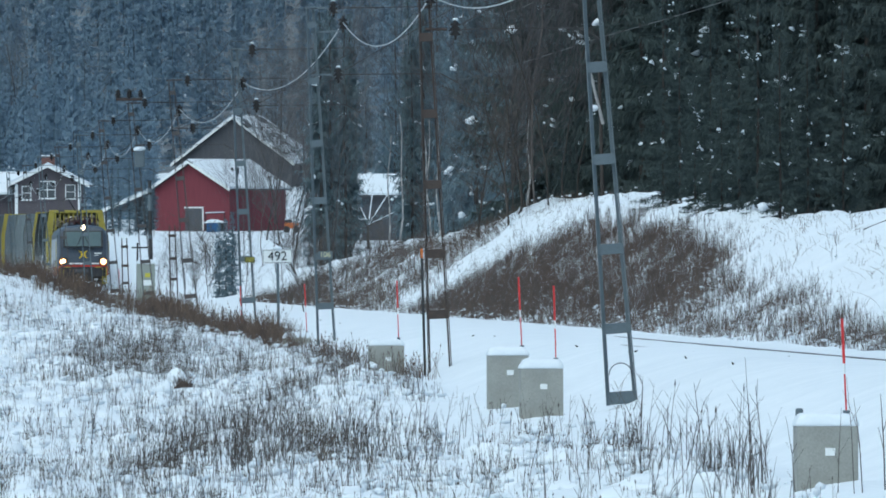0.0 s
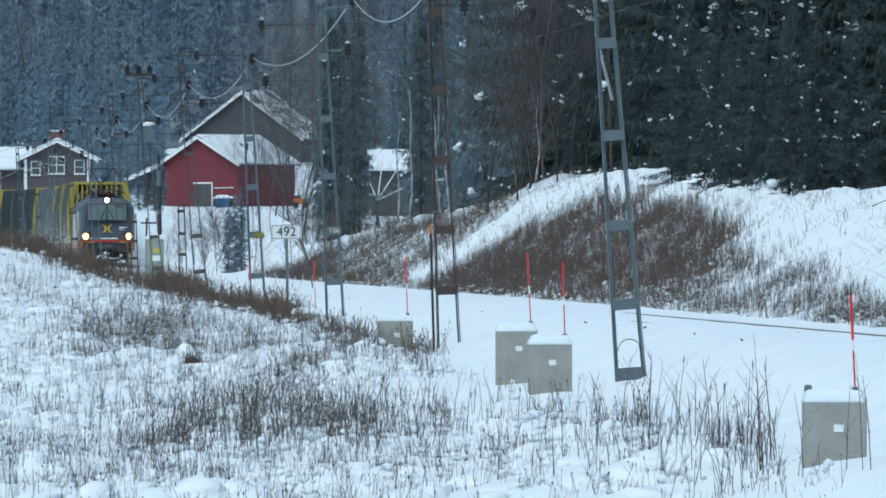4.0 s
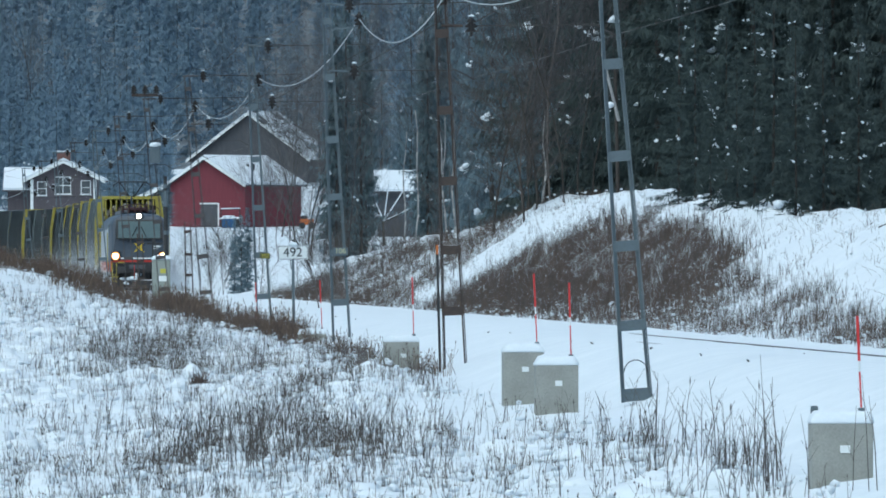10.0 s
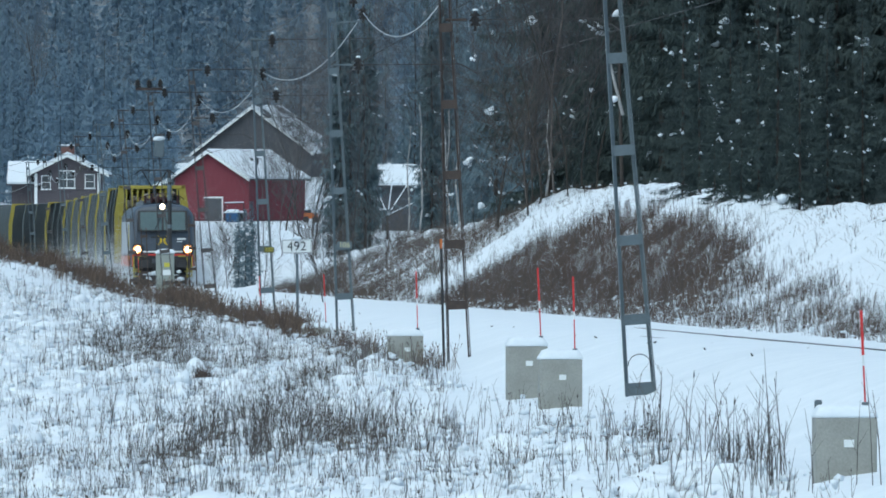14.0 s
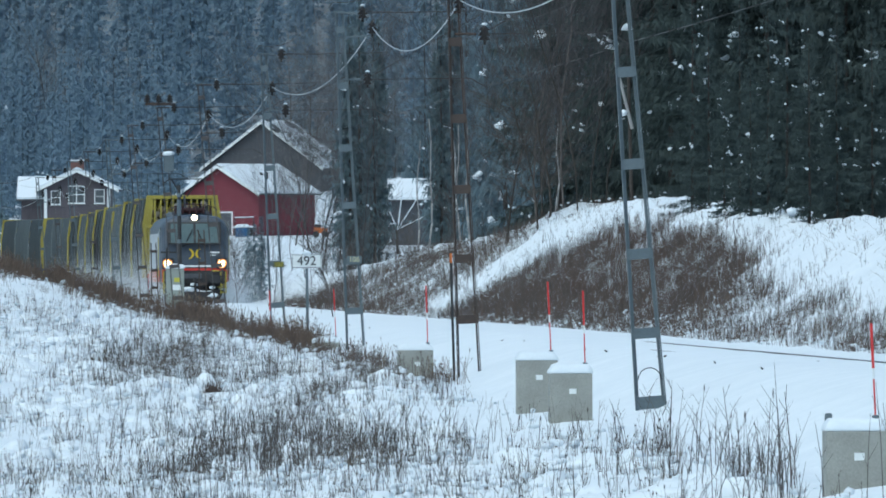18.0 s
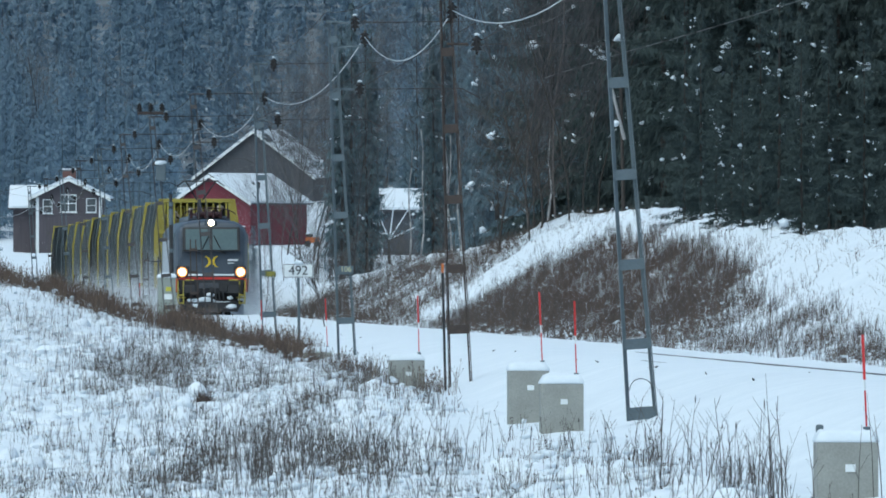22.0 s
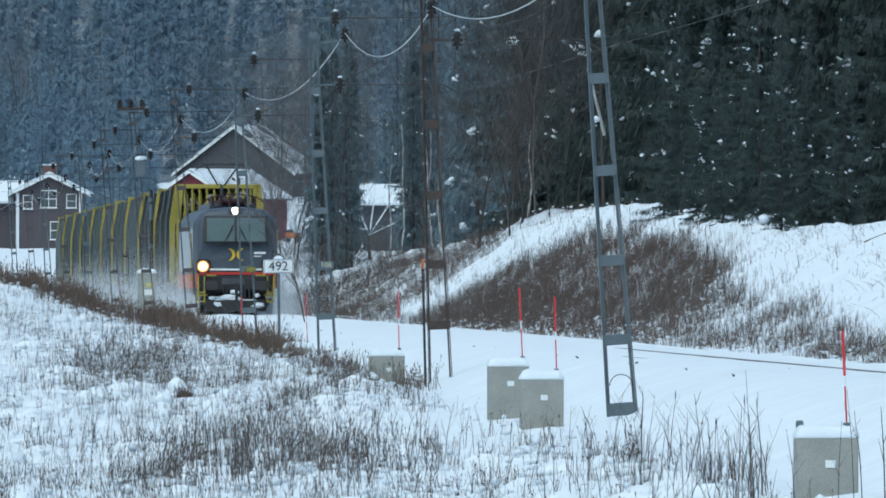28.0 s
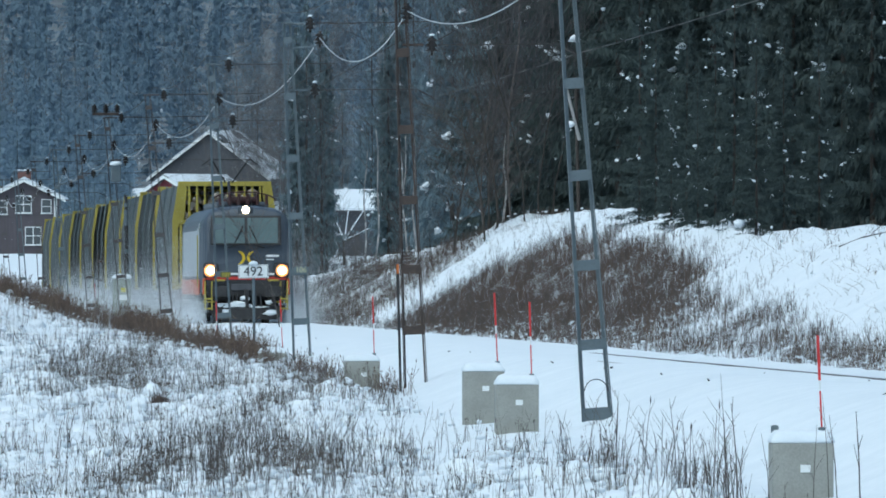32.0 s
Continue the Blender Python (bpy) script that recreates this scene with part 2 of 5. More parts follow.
def bar(a, b, r1, r2=None, n=6, bm=None, flat=None):
    """A tapered rod from a to b; flat gives a rectangular bar (width, depth)."""
    bm = bm or bmesh.new()
    a, b = Vector(a), Vector(b)
    d = (b - a).normalized()
    side = d.cross(Vector((0, 1, 0)))
    if side.length < 0.1:
        side = d.cross(Vector((1, 0, 0)))
    side.normalize()
    up = side.cross(d)
    rings = []
    for c, r in ((a, r1), (b, r1 if r2 is None else r2)):
        if flat:
            ring = [bm.verts.new(c + side * (sx * flat[0] / 2) + up * (sy * flat[1] / 2)) for sx, sy in ((-1, -1), (1, -1), (1, 1), (-1, 1))]
        else:
            ring = [bm.verts.new(c + side * (r * math.cos(2 * math.pi * k / n)) + up * (r * math.sin(2 * math.pi * k / n))) for k in range(n)]
        rings.append(ring)
    k = len(rings[0])
    for i in range(k):
        bm.faces.new((rings[0][i], rings[0][(i + 1) % k], rings[1][(i + 1) % k], rings[1][i]))
    bm.faces.new(rings[0][::-1])
    bm.faces.new(rings[1])
    return bm


def prism(profile, y0, y1, bm=None):
    """A solid with an (x, z) outline, from y0 to y1."""
    bm = bm or bmesh.new()
    a = [bm.verts.new((x, y0, z)) for x, z in profile]
    b = [bm.verts.new((x, y1, z)) for x, z in profile]
    n = len(profile)
    for i in range(n):
        bm.faces.new((a[i], a[(i + 1) % n], b[(i + 1) % n], b[i]))
    bm.faces.new(a[::-1])
    bm.faces.new(b)
    bmesh.ops.recalc_face_normals(bm, faces=bm.faces[:])
    return bm


def blob(r, seed, squash=0.6, sub=2, rough=0.25):
    bm = bmesh.new()
    bmesh.ops.create_icosphere(bm, subdivisions=sub, radius=r)
    for v in bm.verts:
        k = 1 + rough * noise.noise(v.co / r * 1.4 + Vector((seed * 7.3, seed * 1.7, seed)))
        v.co = Vector((v.co.x * k, v.co.y * k, v.co.z * k * squash))
    return bm


def raw_mesh(name, verts, faces, mat, smooth=False):
    """A mesh from arrays of vertices and of faces that all have as many corners."""
    v, f = np.asarray(verts, np.float32), np.asarray(faces, np.int32)
    me = bpy.data.meshes.new(name)
    me.vertices.add(len(v))
    me.vertices.foreach_set("co", v.ravel())
    me.loops.add(f.size)
    me.loops.foreach_set("vertex_index", f.ravel())
    me.polygons.add(len(f))
    me.polygons.foreach_set("loop_start", np.arange(len(f), dtype=np.int32) * (f.shape[1] if len(f) else 3))
    me.update(calc_edges=True)
    me.materials.append(mat)
    if smooth:
        me.shade_smooth()
    return me


def words(name, text, size, mat, parent, m, label=""):
    """Lettering as a flat mesh."""
    cu = bpy.data.curves.new(name, "FONT")
    cu.body, cu.size, cu.align_x, cu.align_y, cu.extrude = text, size, "CENTER", "CENTER", 0.003
    tmp = bpy.data.objects.new("tmp", cu)
    scene.collection.objects.link(tmp)
    me = bpy.data.meshes.new_from_object(tmp)
    bpy.data.objects.remove(tmp)
    me.materials.clear()
    me.materials.append(mat)
    return part(name, me, None, parent, label, m)


def ramp_table(x, table):
    xs, ys = zip(*table)
    return float(np.interp(x, xs, ys))


# ---- the lie of the land ----
CREST = ((-60, 520, 2.2), (-20, 370, 1.9), (-13, 330, 1.25), (-8, 300, 0.03), (-4.1, 265, -0.45), (-1.44, 215, -0.5), (0.15, 185, -0.77),
         (1.1, 150, -0.83), (3.3, 108, -0.9), (6, 55, -0.9))
CREST_Y, CREST_Z = [(c[0], c[1]) for c in CREST], [(c[0], c[2]) for c in CREST]
BANK = ((0, 2.0), (100, 2.2), (230, 2.3), (330, 3.45), (370, 3.5), (400, 2.75), (470, 2.2), (560, 1.2), (650, 0.4), (760, 0.0))
FAR = ((0, 0.0), (520, 0.0), (700, 1.2), (950, 3.0), (1150, 4.55), (1212, 5.5), (1300, 9), (1500, 24), (1800, 62), (2300, 95), (4000, 110))


def ground(x, y):
    """Height of the snow."""
    u = x - track_x(y)
    bump = 0.14 * noise.noise(Vector((x * 0.35, y * 0.12, 1.0))) + 0.07 * noise.noise(Vector((x * 1.1, y * 0.4, 4.0))) + 0.045 * noise.noise(Vector((x * 2.6, y * 0.9, 14.0)))
    far = ramp_table(y, FAR)
    if -0.9 < u < 2.2:                                   # track bed
        drift = 0.035 * min(1, max(0, (y - 206) / 22))
        return drift + (-0.014 if u > 0 else 0.004) + 0.012 * noise.noise(Vector((x * 2, y * 0.15, 9.0)))
    if u >= 2.2:
        top = ramp_table(y, BANK)
        k = min(1, max(0, (u - 2.6) / 7.0))
        k = k * k * (3 - 2 * k)
        w = min(1, (u - 2.2) / 1.5)
        q = min(1, max(0, (u - ramp_table(y, ((240, 6.8), (300, 7.9), (320, 8.8), (332, 9.8), (360, 11)))) / 3.2))
        top += (min(top, 2.5) - top) * q * q * (3 - 2 * q)
        z = -0.035 - w * 0.12 + k * (top + 0.1)
        rough = 0.07 * noise.noise(Vector((x * 1.7, y * 0.5, 31.0))) + 0.05 * noise.noise(Vector((x * 3.6, y * 1.1, 41.0))) if y < 420 else 0
        return z + w * (bump * (1 + 0.9 * k) + rough) + min(1, max(0, (u - 3) / 20)) * far
    k = min(1, (-0.9 - u) / 2.7)
    toe = min(ramp_table(x, CREST_Z), 0.0) - 0.1
    bed = 0.004 + toe * k ** 1.6
    cy, cz = ramp_table(x, CREST_Y), ramp_table(x, CREST_Z)
    low = 95 + (cy - 108) * 0.25
    if y < cy:
        v = max(0.0, (y - low) / max(5.0, cy - low))
        field = -1.55 + (cz + 1.55) * v
        if y < 60:
            field = max(field, -1.55 + (60 - y) / 60 * 1.2)
    else:
        v = min(1, (y - cy) / 60)
        field = cz + (max(-0.3, toe) - cz) * v
    near = min(1, max(0, (-2.9 - u) / 1.6))
    z = bed + (field - bed) * near
    if 140 < y < 172:                                    # hollow blown out before the paired cabinets
        z -= 0.24 * math.exp(-((x - 1.08) / 0.4) ** 2 - ((y - 153) / 6) ** 2)
    return z + bump * (0.4 + 0.6 * near) * min(1, k * 1.5) + min(1, max(0, (-u - 3) / 20)) * far


# one sheet: rows follow the track, columns are dense beside it
us = np.concatenate([np.linspace(-3000, -120, 14), np.linspace(-100, -32, 18), np.linspace(-30, -14.3, 40), np.linspace(-14, 12, 140), np.linspace(12.2, 14, 8),
                     np.linspace(14.5, 50, 50), np.linspace(54, 120, 16), np.linspace(150, 3000, 14)])
ys = np.concatenate([np.linspace(-2500, -60, 10), np.linspace(-40, 86, 22), np.linspace(88, 240, 260), np.linspace(240.7, 430, 180), np.linspace(434, 800, 70),
                     np.linspace(812, 1500, 70), np.linspace(1530, 4500, 30)])
verts = [(track_x(min(max(y, -60), 1800)) + u, y, ground(track_x(min(max(y, -60), 1800)) + u, y)) for y in ys for u in us]
n = len(us)
faces = [(j * n + i, j * n + i + 1, (j + 1) * n + i + 1, (j + 1) * n + i) for j in range(len(ys) - 1) for i in range(n - 1)]
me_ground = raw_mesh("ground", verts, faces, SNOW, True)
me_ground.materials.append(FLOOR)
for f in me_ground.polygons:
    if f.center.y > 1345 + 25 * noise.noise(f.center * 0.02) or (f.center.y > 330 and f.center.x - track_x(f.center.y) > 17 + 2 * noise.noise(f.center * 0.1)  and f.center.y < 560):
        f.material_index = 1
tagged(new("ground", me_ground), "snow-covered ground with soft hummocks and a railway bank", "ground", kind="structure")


# ---- railway: rails, masts, wires ----
railway = thing("railway_track", "snow-covered single railway track with two dark steel rails", "railway track", on_track(0, 90), kind="structure")
for side in (-0.75, 0.75):
    bm = prism([(side - 0.07, -0.17), (side + 0.07, -0.17), (side + 0.036, -0.03), (side + 0.036, 0.0), (side - 0.036, 0.0), (side - 0.036, -0.03)], -150, 585)
    part("rail", bm, RAILSTEEL, railway)
    bm = bmesh.new()
    for k in range(20):
        ends = []
        for s in (674 + k * 12, 687 + k * 12):
            x, y, h = along(s)
            ends.append(Vector((x + side * math.cos(h), y + side * math.sin(h), -0.08)))
        bar(ends[0], ends[1], 0, bm=bm, flat=(0.07, 0.14))
    part("rail", bm, RAILSTEEL, railway, m=on_track(0, 90).inverted())
# ploughed snow edges beside the rails
for u0, w, h in ((1.65, 0.5, 0.1),):
    bm = bmesh.new()
    prev = None
    for k in range(520):
        y = 60 + k * 1.15
        hh = h * (0.7 + 0.5 * noise.noise(Vector((u0 * 3, y * 0.4, 0)))) + 0.03 * noise.noise(Vector((u0, y * 2.1, 3)))
        ww = w * (1 + 0.3 * noise.noise(Vector((u0, y * 0.3, 7))))
        x = track_x(y) + u0
        ring = [bm.verts.new((x - ww, y, -0.1)), bm.verts.new((x - ww * 0.4, y, -0.045 + hh * 0.8)), bm.verts.new((x + ww * 0.2, y, -0.045 + hh)), bm.verts.new((x + ww, y, -0.12))]
        if prev:
            for i in range(3):
                bm.faces.new((prev[i], prev[i + 1], ring[i + 1], ring[i]))
        prev = ring
    tagged(new("snow_ridge", mesh_of(bm, "snow_ridge", SNOW, True)), "low ridge of ploughed snow along the rail", "snow ridge", kind="structure")
rnd = random.Random(5)
bm = bmesh.new()
for k in range(36):
    y = rnd.uniform(95, 300)
    u = rnd.choice((rnd.gauss(-1.5, 0.35), rnd.gauss(0.4, 0.25)))
    a = Vector((track_x(y) + u, y, -0.03))
    bar(a, a + Vector((rnd.uniform(-0.05, 0.05), rnd.uniform(-0.1, 0.1), rnd.uniform(0.01, 0.03))), rnd.uniform(0.01, 0.02), 0.008, 5, bm)
tagged(new("ballast_crumbs", mesh_of(bm, "ballast_crumbs", RAIL_EDGE)), "dark crumbs of ballast scattered on the snowy track", "ballast", kind="stuff")

# each mast stands a little differently: degrees it leans away from the track, and where its feeder insulator sits
MAST_LEAN = {-1: 3.0, 0: 4.1, 1: 2.25, 2: 2.6, 3: 2.85, 4: 5.0, 5: 5.3, 6: 4.8}
FEEDER_Z = {-1: 6.4, 0: 6.45, 1: 6.32, 2: 6.88, 3: 6.33, 4: 6.3, 5: 6.27, 6: 6.31, 7: 6.32}
FEEDER_U = {-1: -2.98, 0: -3.0, 1: -3.15, 2: -2.61, 3: -3.16, 4: -3.42, 5: -3.45, 6: -3.37, 7: -3.1}
CANTILEVER_U = {1: (0.15, 0.3), 2: (0.17, 0.28), 3: (0.09, 0.2), 4: (-0.17, -0.01), 5: (-0.2, -0.05), 6: (-0.15, 0.0)}
BATTENS = (1.08, 2.2, 3.47, 4.77, 6.18, 7.45)      # heights of the plates between the legs


def mast_meshes(height, w0, w1, mat, plate=0.15, leg=0.042):
    """Meshes of a ladder mast: two tapering legs, batten plates, foot."""
    out = {}
    for s, nm in ((-1, "left"), (1, "right")):
        bm = bmesh.new()
        # channel-section leg
        bar((s * w0 / 2, 0, 0), (s * w1 / 2, 0, height), 0, bm=bm, flat=(leg, 0.02))
        bar((s * w0 / 2 + s * 0.03, -0.05, 0), (s * w1 / 2 + s * 0.03, -0.05, height), 0, bm=bm, flat=(0.012, 0.1))
        out[nm] = mesh_of(bm, "mast_leg", mat)
    out["battens"] = []
    for z in BATTENS:
        w = w0 + (w1 - w0) * z / height
        out["battens"].append(mesh_of(box(0, -0.07, z, w + 0.06, 0.02, plate, 0.006), "batten_plate", mat))
    out["cap"] = mesh_of(box(0, -0.03, height, w1 + 0.16, 0.16, 0.04, 0.006), "mast_cap", mat)
    out["foot"] = mesh_of(box(0, -0.04, 0.08, w0 + 0.06, 0.06, 0.18, 0.01), "foot_plate", mat)
    return out


GREYMAST = mast_meshes(7.85, 0.37, 0.12, GALV)
RUSTMAST = mast_meshes(7.85, 0.37, 0.13, RUST, 0.16, 0.03)


# Mast steel paled towards grey: haze painted into the colour of distant masts.
HAZED_STEEL = material("hazed_mast_steel", (0.06, 0.056, 0.057), 0.85, 0.1, 0.3, 0.9, 12, 0.3, second=(0.105, 0.094, 0.09))
HAZED_MAST = mast_meshes(7.85, 0.35, 0.13, HAZED_STEEL, 0.13, 0.024)


def insulator_mesh():
    bm = bmesh.new()
    prof = [(0.03, -0.2), (0.03, -0.12), (0.125, -0.11), (0.055, -0.04), (0.135, -0.03), (0.055, 0.06), (0.125, 0.07), (0.03, 0.14), (0.03, 0.18)]
    rings = []
    for r, z in prof:
        rings.append([bm.verts.new((r * math.cos(2 * math.pi * k / 12), r * math.sin(2 * math.pi * k / 12), z)) for k in range(12)])
    for a, b in zip(rings, rings[1:]):
        for k in range(12):
            bm.faces.new((a[k], a[(k + 1) % 12], b[(k + 1) % 12], b[k]))
    bm.faces.new(rings[0][::-1])
    bm.faces.new(rings[-1])
    return mesh_of(bm, "insulator", INSUL, True)


INS = insulator_mesh()
CAP_SNOW = mesh_of(blob(0.055, 3, 0.5, 2), "snow_cap", SNOW_CLUMP, True)
MAST_Y = [158.9 + 48.2 * k for k in range(-1, 13)]
GREY = (0, 2, 3, 7, 9, 11)


def mast(k, y):
    grey = (k in GREY)
    src, mat = (GREYMAST, GALV) if grey else (RUSTMAST, RUST) if k < 4 else (HAZED_MAST, HAZED_STEEL)
    zb = -0.62
    m = thing("catenary_mast", ("grey galvanised" if grey else "rust-brown" if k < 4 else "haze-greyed brown") + " steel ladder mast carrying the overhead line", "catenary mast",
              on_track(-3.0, y, zb), "masts along the railway")
    tilt = MAST_LEAN.get(k, 4.0)
    lean = pose(0, 0, 0, 0, -tilt, 0)
    for nm in ("left", "right"):
        part("mast_leg", src[nm], None, m, m=lean)
    for b in src["battens"]:
        part("batten_plate", b, None, m, m=lean)
    part("mast_cap", src["cap"], None, m, m=lean)
    part("foot_plate", src["foot"], None, m, m=pose(0, 0, 0.02 if k == 0 else -0.3) @ lean)
    hz = (7.2 - zb, FEEDER_Z.get(k, 6.2) - 0.03 - zb, 5.7 - zb)
    for i, z in enumerate(hz):
        near, far = CANTILEVER_U.get(k, (0.1, 0.2))
        x = (near, FEEDER_U.get(k, -3.2) + 3.0, far)[i]
        xm = -z * math.tan(radians(tilt))
        if i == 1:
            part("bracket", bar((xm, 0, z - 0.2), (x, 0, z - 0.16), 0.022), mat, m)
            part("insulator", INS, None, m, m=pose(x, 0, z))
        else:
            # cantilever: insulator, tube towards the track, stay
            part("bracket", bar((xm, 0, z), (x - 0.15, 0, z), 0.025), mat, m)
            part("insulator", INS, None, m, m=pose(x, 0, z))
            part("snow_cap", CAP_SNOW, None, m, m=pose(x, 0, z + 0.18))
            reach = 2.95 if i == 0 else 2.6
            part("cantilever_tube", bar((x + 0.05, 0, z), (reach, 0, z + (0.05 if i == 0 else 0.02)), 0.01), COPPER, m)
            if i == 0:
                part("stay_rod", bar((x + 0.1, 0, z + 0.04), (1.2, 0, z + 0.0), 0.008), COPPER, m)
            else:
                part("steady_arm", bar((2.6, 0, z + 0.02), (3.0, 0, z - 0.2), 0.015), COPPER, m)
                part("diagonal_tube", bar((x + 0.1, 0, z + 0.08), (2.9, 0, z + 1.5), 0.009), COPPER, m)
    if k == 3:
        part("number_plate", box(0.0, -0.12, 1.55 - zb, 0.28, 0.02, 0.15, 0.004), OLIVE, m, "olive number plate")
        words("lettering", "107", 0.15, YELLOWSIGN, m, pose(0.0, -0.135, 1.55 - zb, 90, 0, 0), "yellow figures 107")
    if k == 2:
        part("number_plate", box(-0.04, -0.1, 1.62 - zb, 0.34, 0.02, 0.16, 0.004), GALV, m, "grey number plate")
        words("lettering", "106", 0.17, DULLYELLOW, m, pose(-0.04, -0.115, 1.62 - zb, 90, 0, 0), "pale faded figures 106")
    if k == 0:
        # small hoop of cable low on the mast
        bm = bmesh.new()
        pts = [Vector((0.165 * math.cos(a) - 0.02, -0.06, 0.42 + 0.17 * math.sin(a))) for a in np.linspace(0, math.pi, 10)]
        for a, b in zip(pts, pts[1:]):
            bar(a, b, 0.007, n=5, bm=bm)
        part("cable_hoop", bm, BLACK, m)
    if k == 5:
        part("transformer_tank", box(-0.4, -0.2, 5.85, 0.36, 0.3, 0.62, 0.05), GALV, m, "small grey steel transformer tank")
        part("snow_cover", mesh_of(blob(0.22, 9, 0.4), "snow_cover", SNOW_CLUMP, True), None, m, m=pose(-0.4, -0.2, 6.18))
        part("crossarm", box(-0.75, 0, 7.95, 0.95, 0.1, 0.1, 0.01), RUST, m)
        for x in (-1.15, -0.75, -0.35):
            part("insulator", INS, None, m, m=pose(x, 0, 8.13))
    return m


for k, y in enumerate(MAST_Y):
    mast(k - 1, y)


def wire(name, label, fu, heights, sag, r, mat, drop=8):
    """A wire from mast to mast."""
    bm = bmesh.new()
    for j, (y0, y1) in enumerate(zip(MAST_Y, MAST_Y[1:])):
        pts = []
        fz = heights if isinstance(heights, float) else (heights.get(j - 1, 6.2), heights.get(j, 6.2))
        for i in range(drop + 1):
            k = i / drop
            y = y0 + (y1 - y0) * k
            z = fz if isinstance(fz, float) else fz[0] + (fz[1] - fz[0]) * k
            u = fu if isinstance(fu, float) else fu.get(j - 1, -3.2) * (1 - k) + fu.get(j, -3.2) * k
            pts.append(Vector((track_x(y) + u, y, z - 4 * sag * k * (1 - k))))
        for a, b in zip(pts, pts[1:]):
            bar(a, b, r, n=5, bm=bm)
    return tagged(new(name, mesh_of(bm, name, mat, True)), label, "overhead wire", kind="structure")


wire("contact_wire", "taut contact wire over the track", 0.0, 5.55, 0.03, 0.007, COPPER)
wire("messenger_wire", "sagging messenger wire above the contact wire", 0.0, 7.2, 0.55, 0.006, COPPER)
wire("feeder_wire", "bright slack aluminium feeder wire along the masts", FEEDER_U, FEEDER_Z, 0.72, 0.011, ALU, 14)
wire("return_wire", "dull return wire along the masts", -3.5, 7.45, 0.35, 0.009, COPPER, 10)


# ---- lineside boxes, stakes, signs ----
def snow_lid(w, d, h, seed):
    bm = box(0, 0, h / 2, w, d, h)
    bmesh.ops.subdivide_edges(bm, edges=bm.edges[:], cuts=5, use_grid_fill=True)
    for v in bm.verts:
        t = v.co.z / h
        k = 1 - 0.18 * t * t
        v.co.x *= k
        v.co.y *= k
        e = max(abs(v.co.x) / (w / 2), abs(v.co.y) / (d / 2))
        v.co.z *= 1 - 0.45 * max(0, e - 0.55)
        v.co.z += t * 0.05 * noise.noise(Vector((v.co.x * 5 + seed, v.co.y * 5, seed)))
    return mesh_of(bm, "snow_lid", SNOW_CLUMP, True)


def lineside_box(x, y, top, w, h, turn, seed, stake=1.05, second=False):
    b = thing("cable_cabinet", "squat beige-grey concrete cable cabinet capped with snow beside the track", "cable cabinet", pose(x, y, top - h, 0, 0, turn), "cable cabinets along the railway")
    part("body", box(0, 0, h / 2, w, w * 0.8, h, 0.015), CONCRETE, b)
    part("snow_lid", snow_lid(w + 0.02, w * 0.8, 0.13, seed), None, b, "rounded cap of snow", pose(0, 0, h))
    part("label_plate", box(w * 0.04, -w * 0.4 - 0.006, h - 0.25, 0.1, 0.01, 0.075, 0.002), WHITE, b, "small white plate")
    if stake:
        m = thing("marker_stake", "red and white snow marker stake clamped at a cabinet", "marker stake", pose(x + w * 0.36, y + w * 0.3, top, 0, -1.5 - seed % 2, 0), "marker stakes along the railway")
        part("clamp", box(0, 0, 0.08, 0.07, 0.06, 0.14, 0.012), GALV, m, "grey clamp")
        part("red_foot", bar((0, 0, 0.1), (0, 0, stake * 0.48), 0.009, n=8), RED, m)
        part("white_band", bar((0, 0, stake * 0.48), (0, 0, stake * 0.58), 0.011, n=8), WHITE, m)
        part("red_top", bar((0, 0, stake * 0.58), (0, 0, stake), 0.0135, n=8), RED, m)
    return b


lineside_box(3.737, 110.3, -0.24, 0.6, 0.95, 3, 1)
lineside_box(1.37, 158.3, -0.1, 0.6, 1.0, 3, 2, 1.16)
lineside_box(0.95, 166.5, 0.02, 0.6, 0.95, 3, 3, 1.16)
lineside_box(-1.06, 209, -0.12, 0.65, 0.7, 3, 4, 1.2)
lineside_box(-3.4, 262, -0.3, 0.65, 0.6, 3, 5, 1.25)
lineside_box(-5.6, 300, -0.4, 0.65, 0.6, 3, 6, 1.25)
lineside_box(-13.2, 452, 0.0, 0.65, 0.8, 3, 8, 1.3)
pole = thing("marker_pole", "thin dark marker pole with an orange tip in the snow", "marker pole", pose(-0.33, 205.5, -0.75, 0, -1.4, 0))
part("rod", bar((0, 0, 0), (0, 0, 2.25), 0.024, n=8), NEARBLACK, pole)
part("tip", bar((0, 0, 2.25), (0, 0, 2.42), 0.022, n=8), ORANGEP, pole, "orange tip")
# second clamp on the nearest cabinet
cl = thing("spare_clamp", "grey steel stake clamp standing on a cabinet corner", "clamp", pose(3.737 - 0.25, 110.5, -0.2))
part("clamp_body", box(0, 0, 0.07, 0.075, 0.06, 0.12, 0.02), GALV, cl)
part("clamp_pin", bar((0.01, 0, -0.06), (0.01, 0, 0.03), 0.014, n=8), GALV, cl)

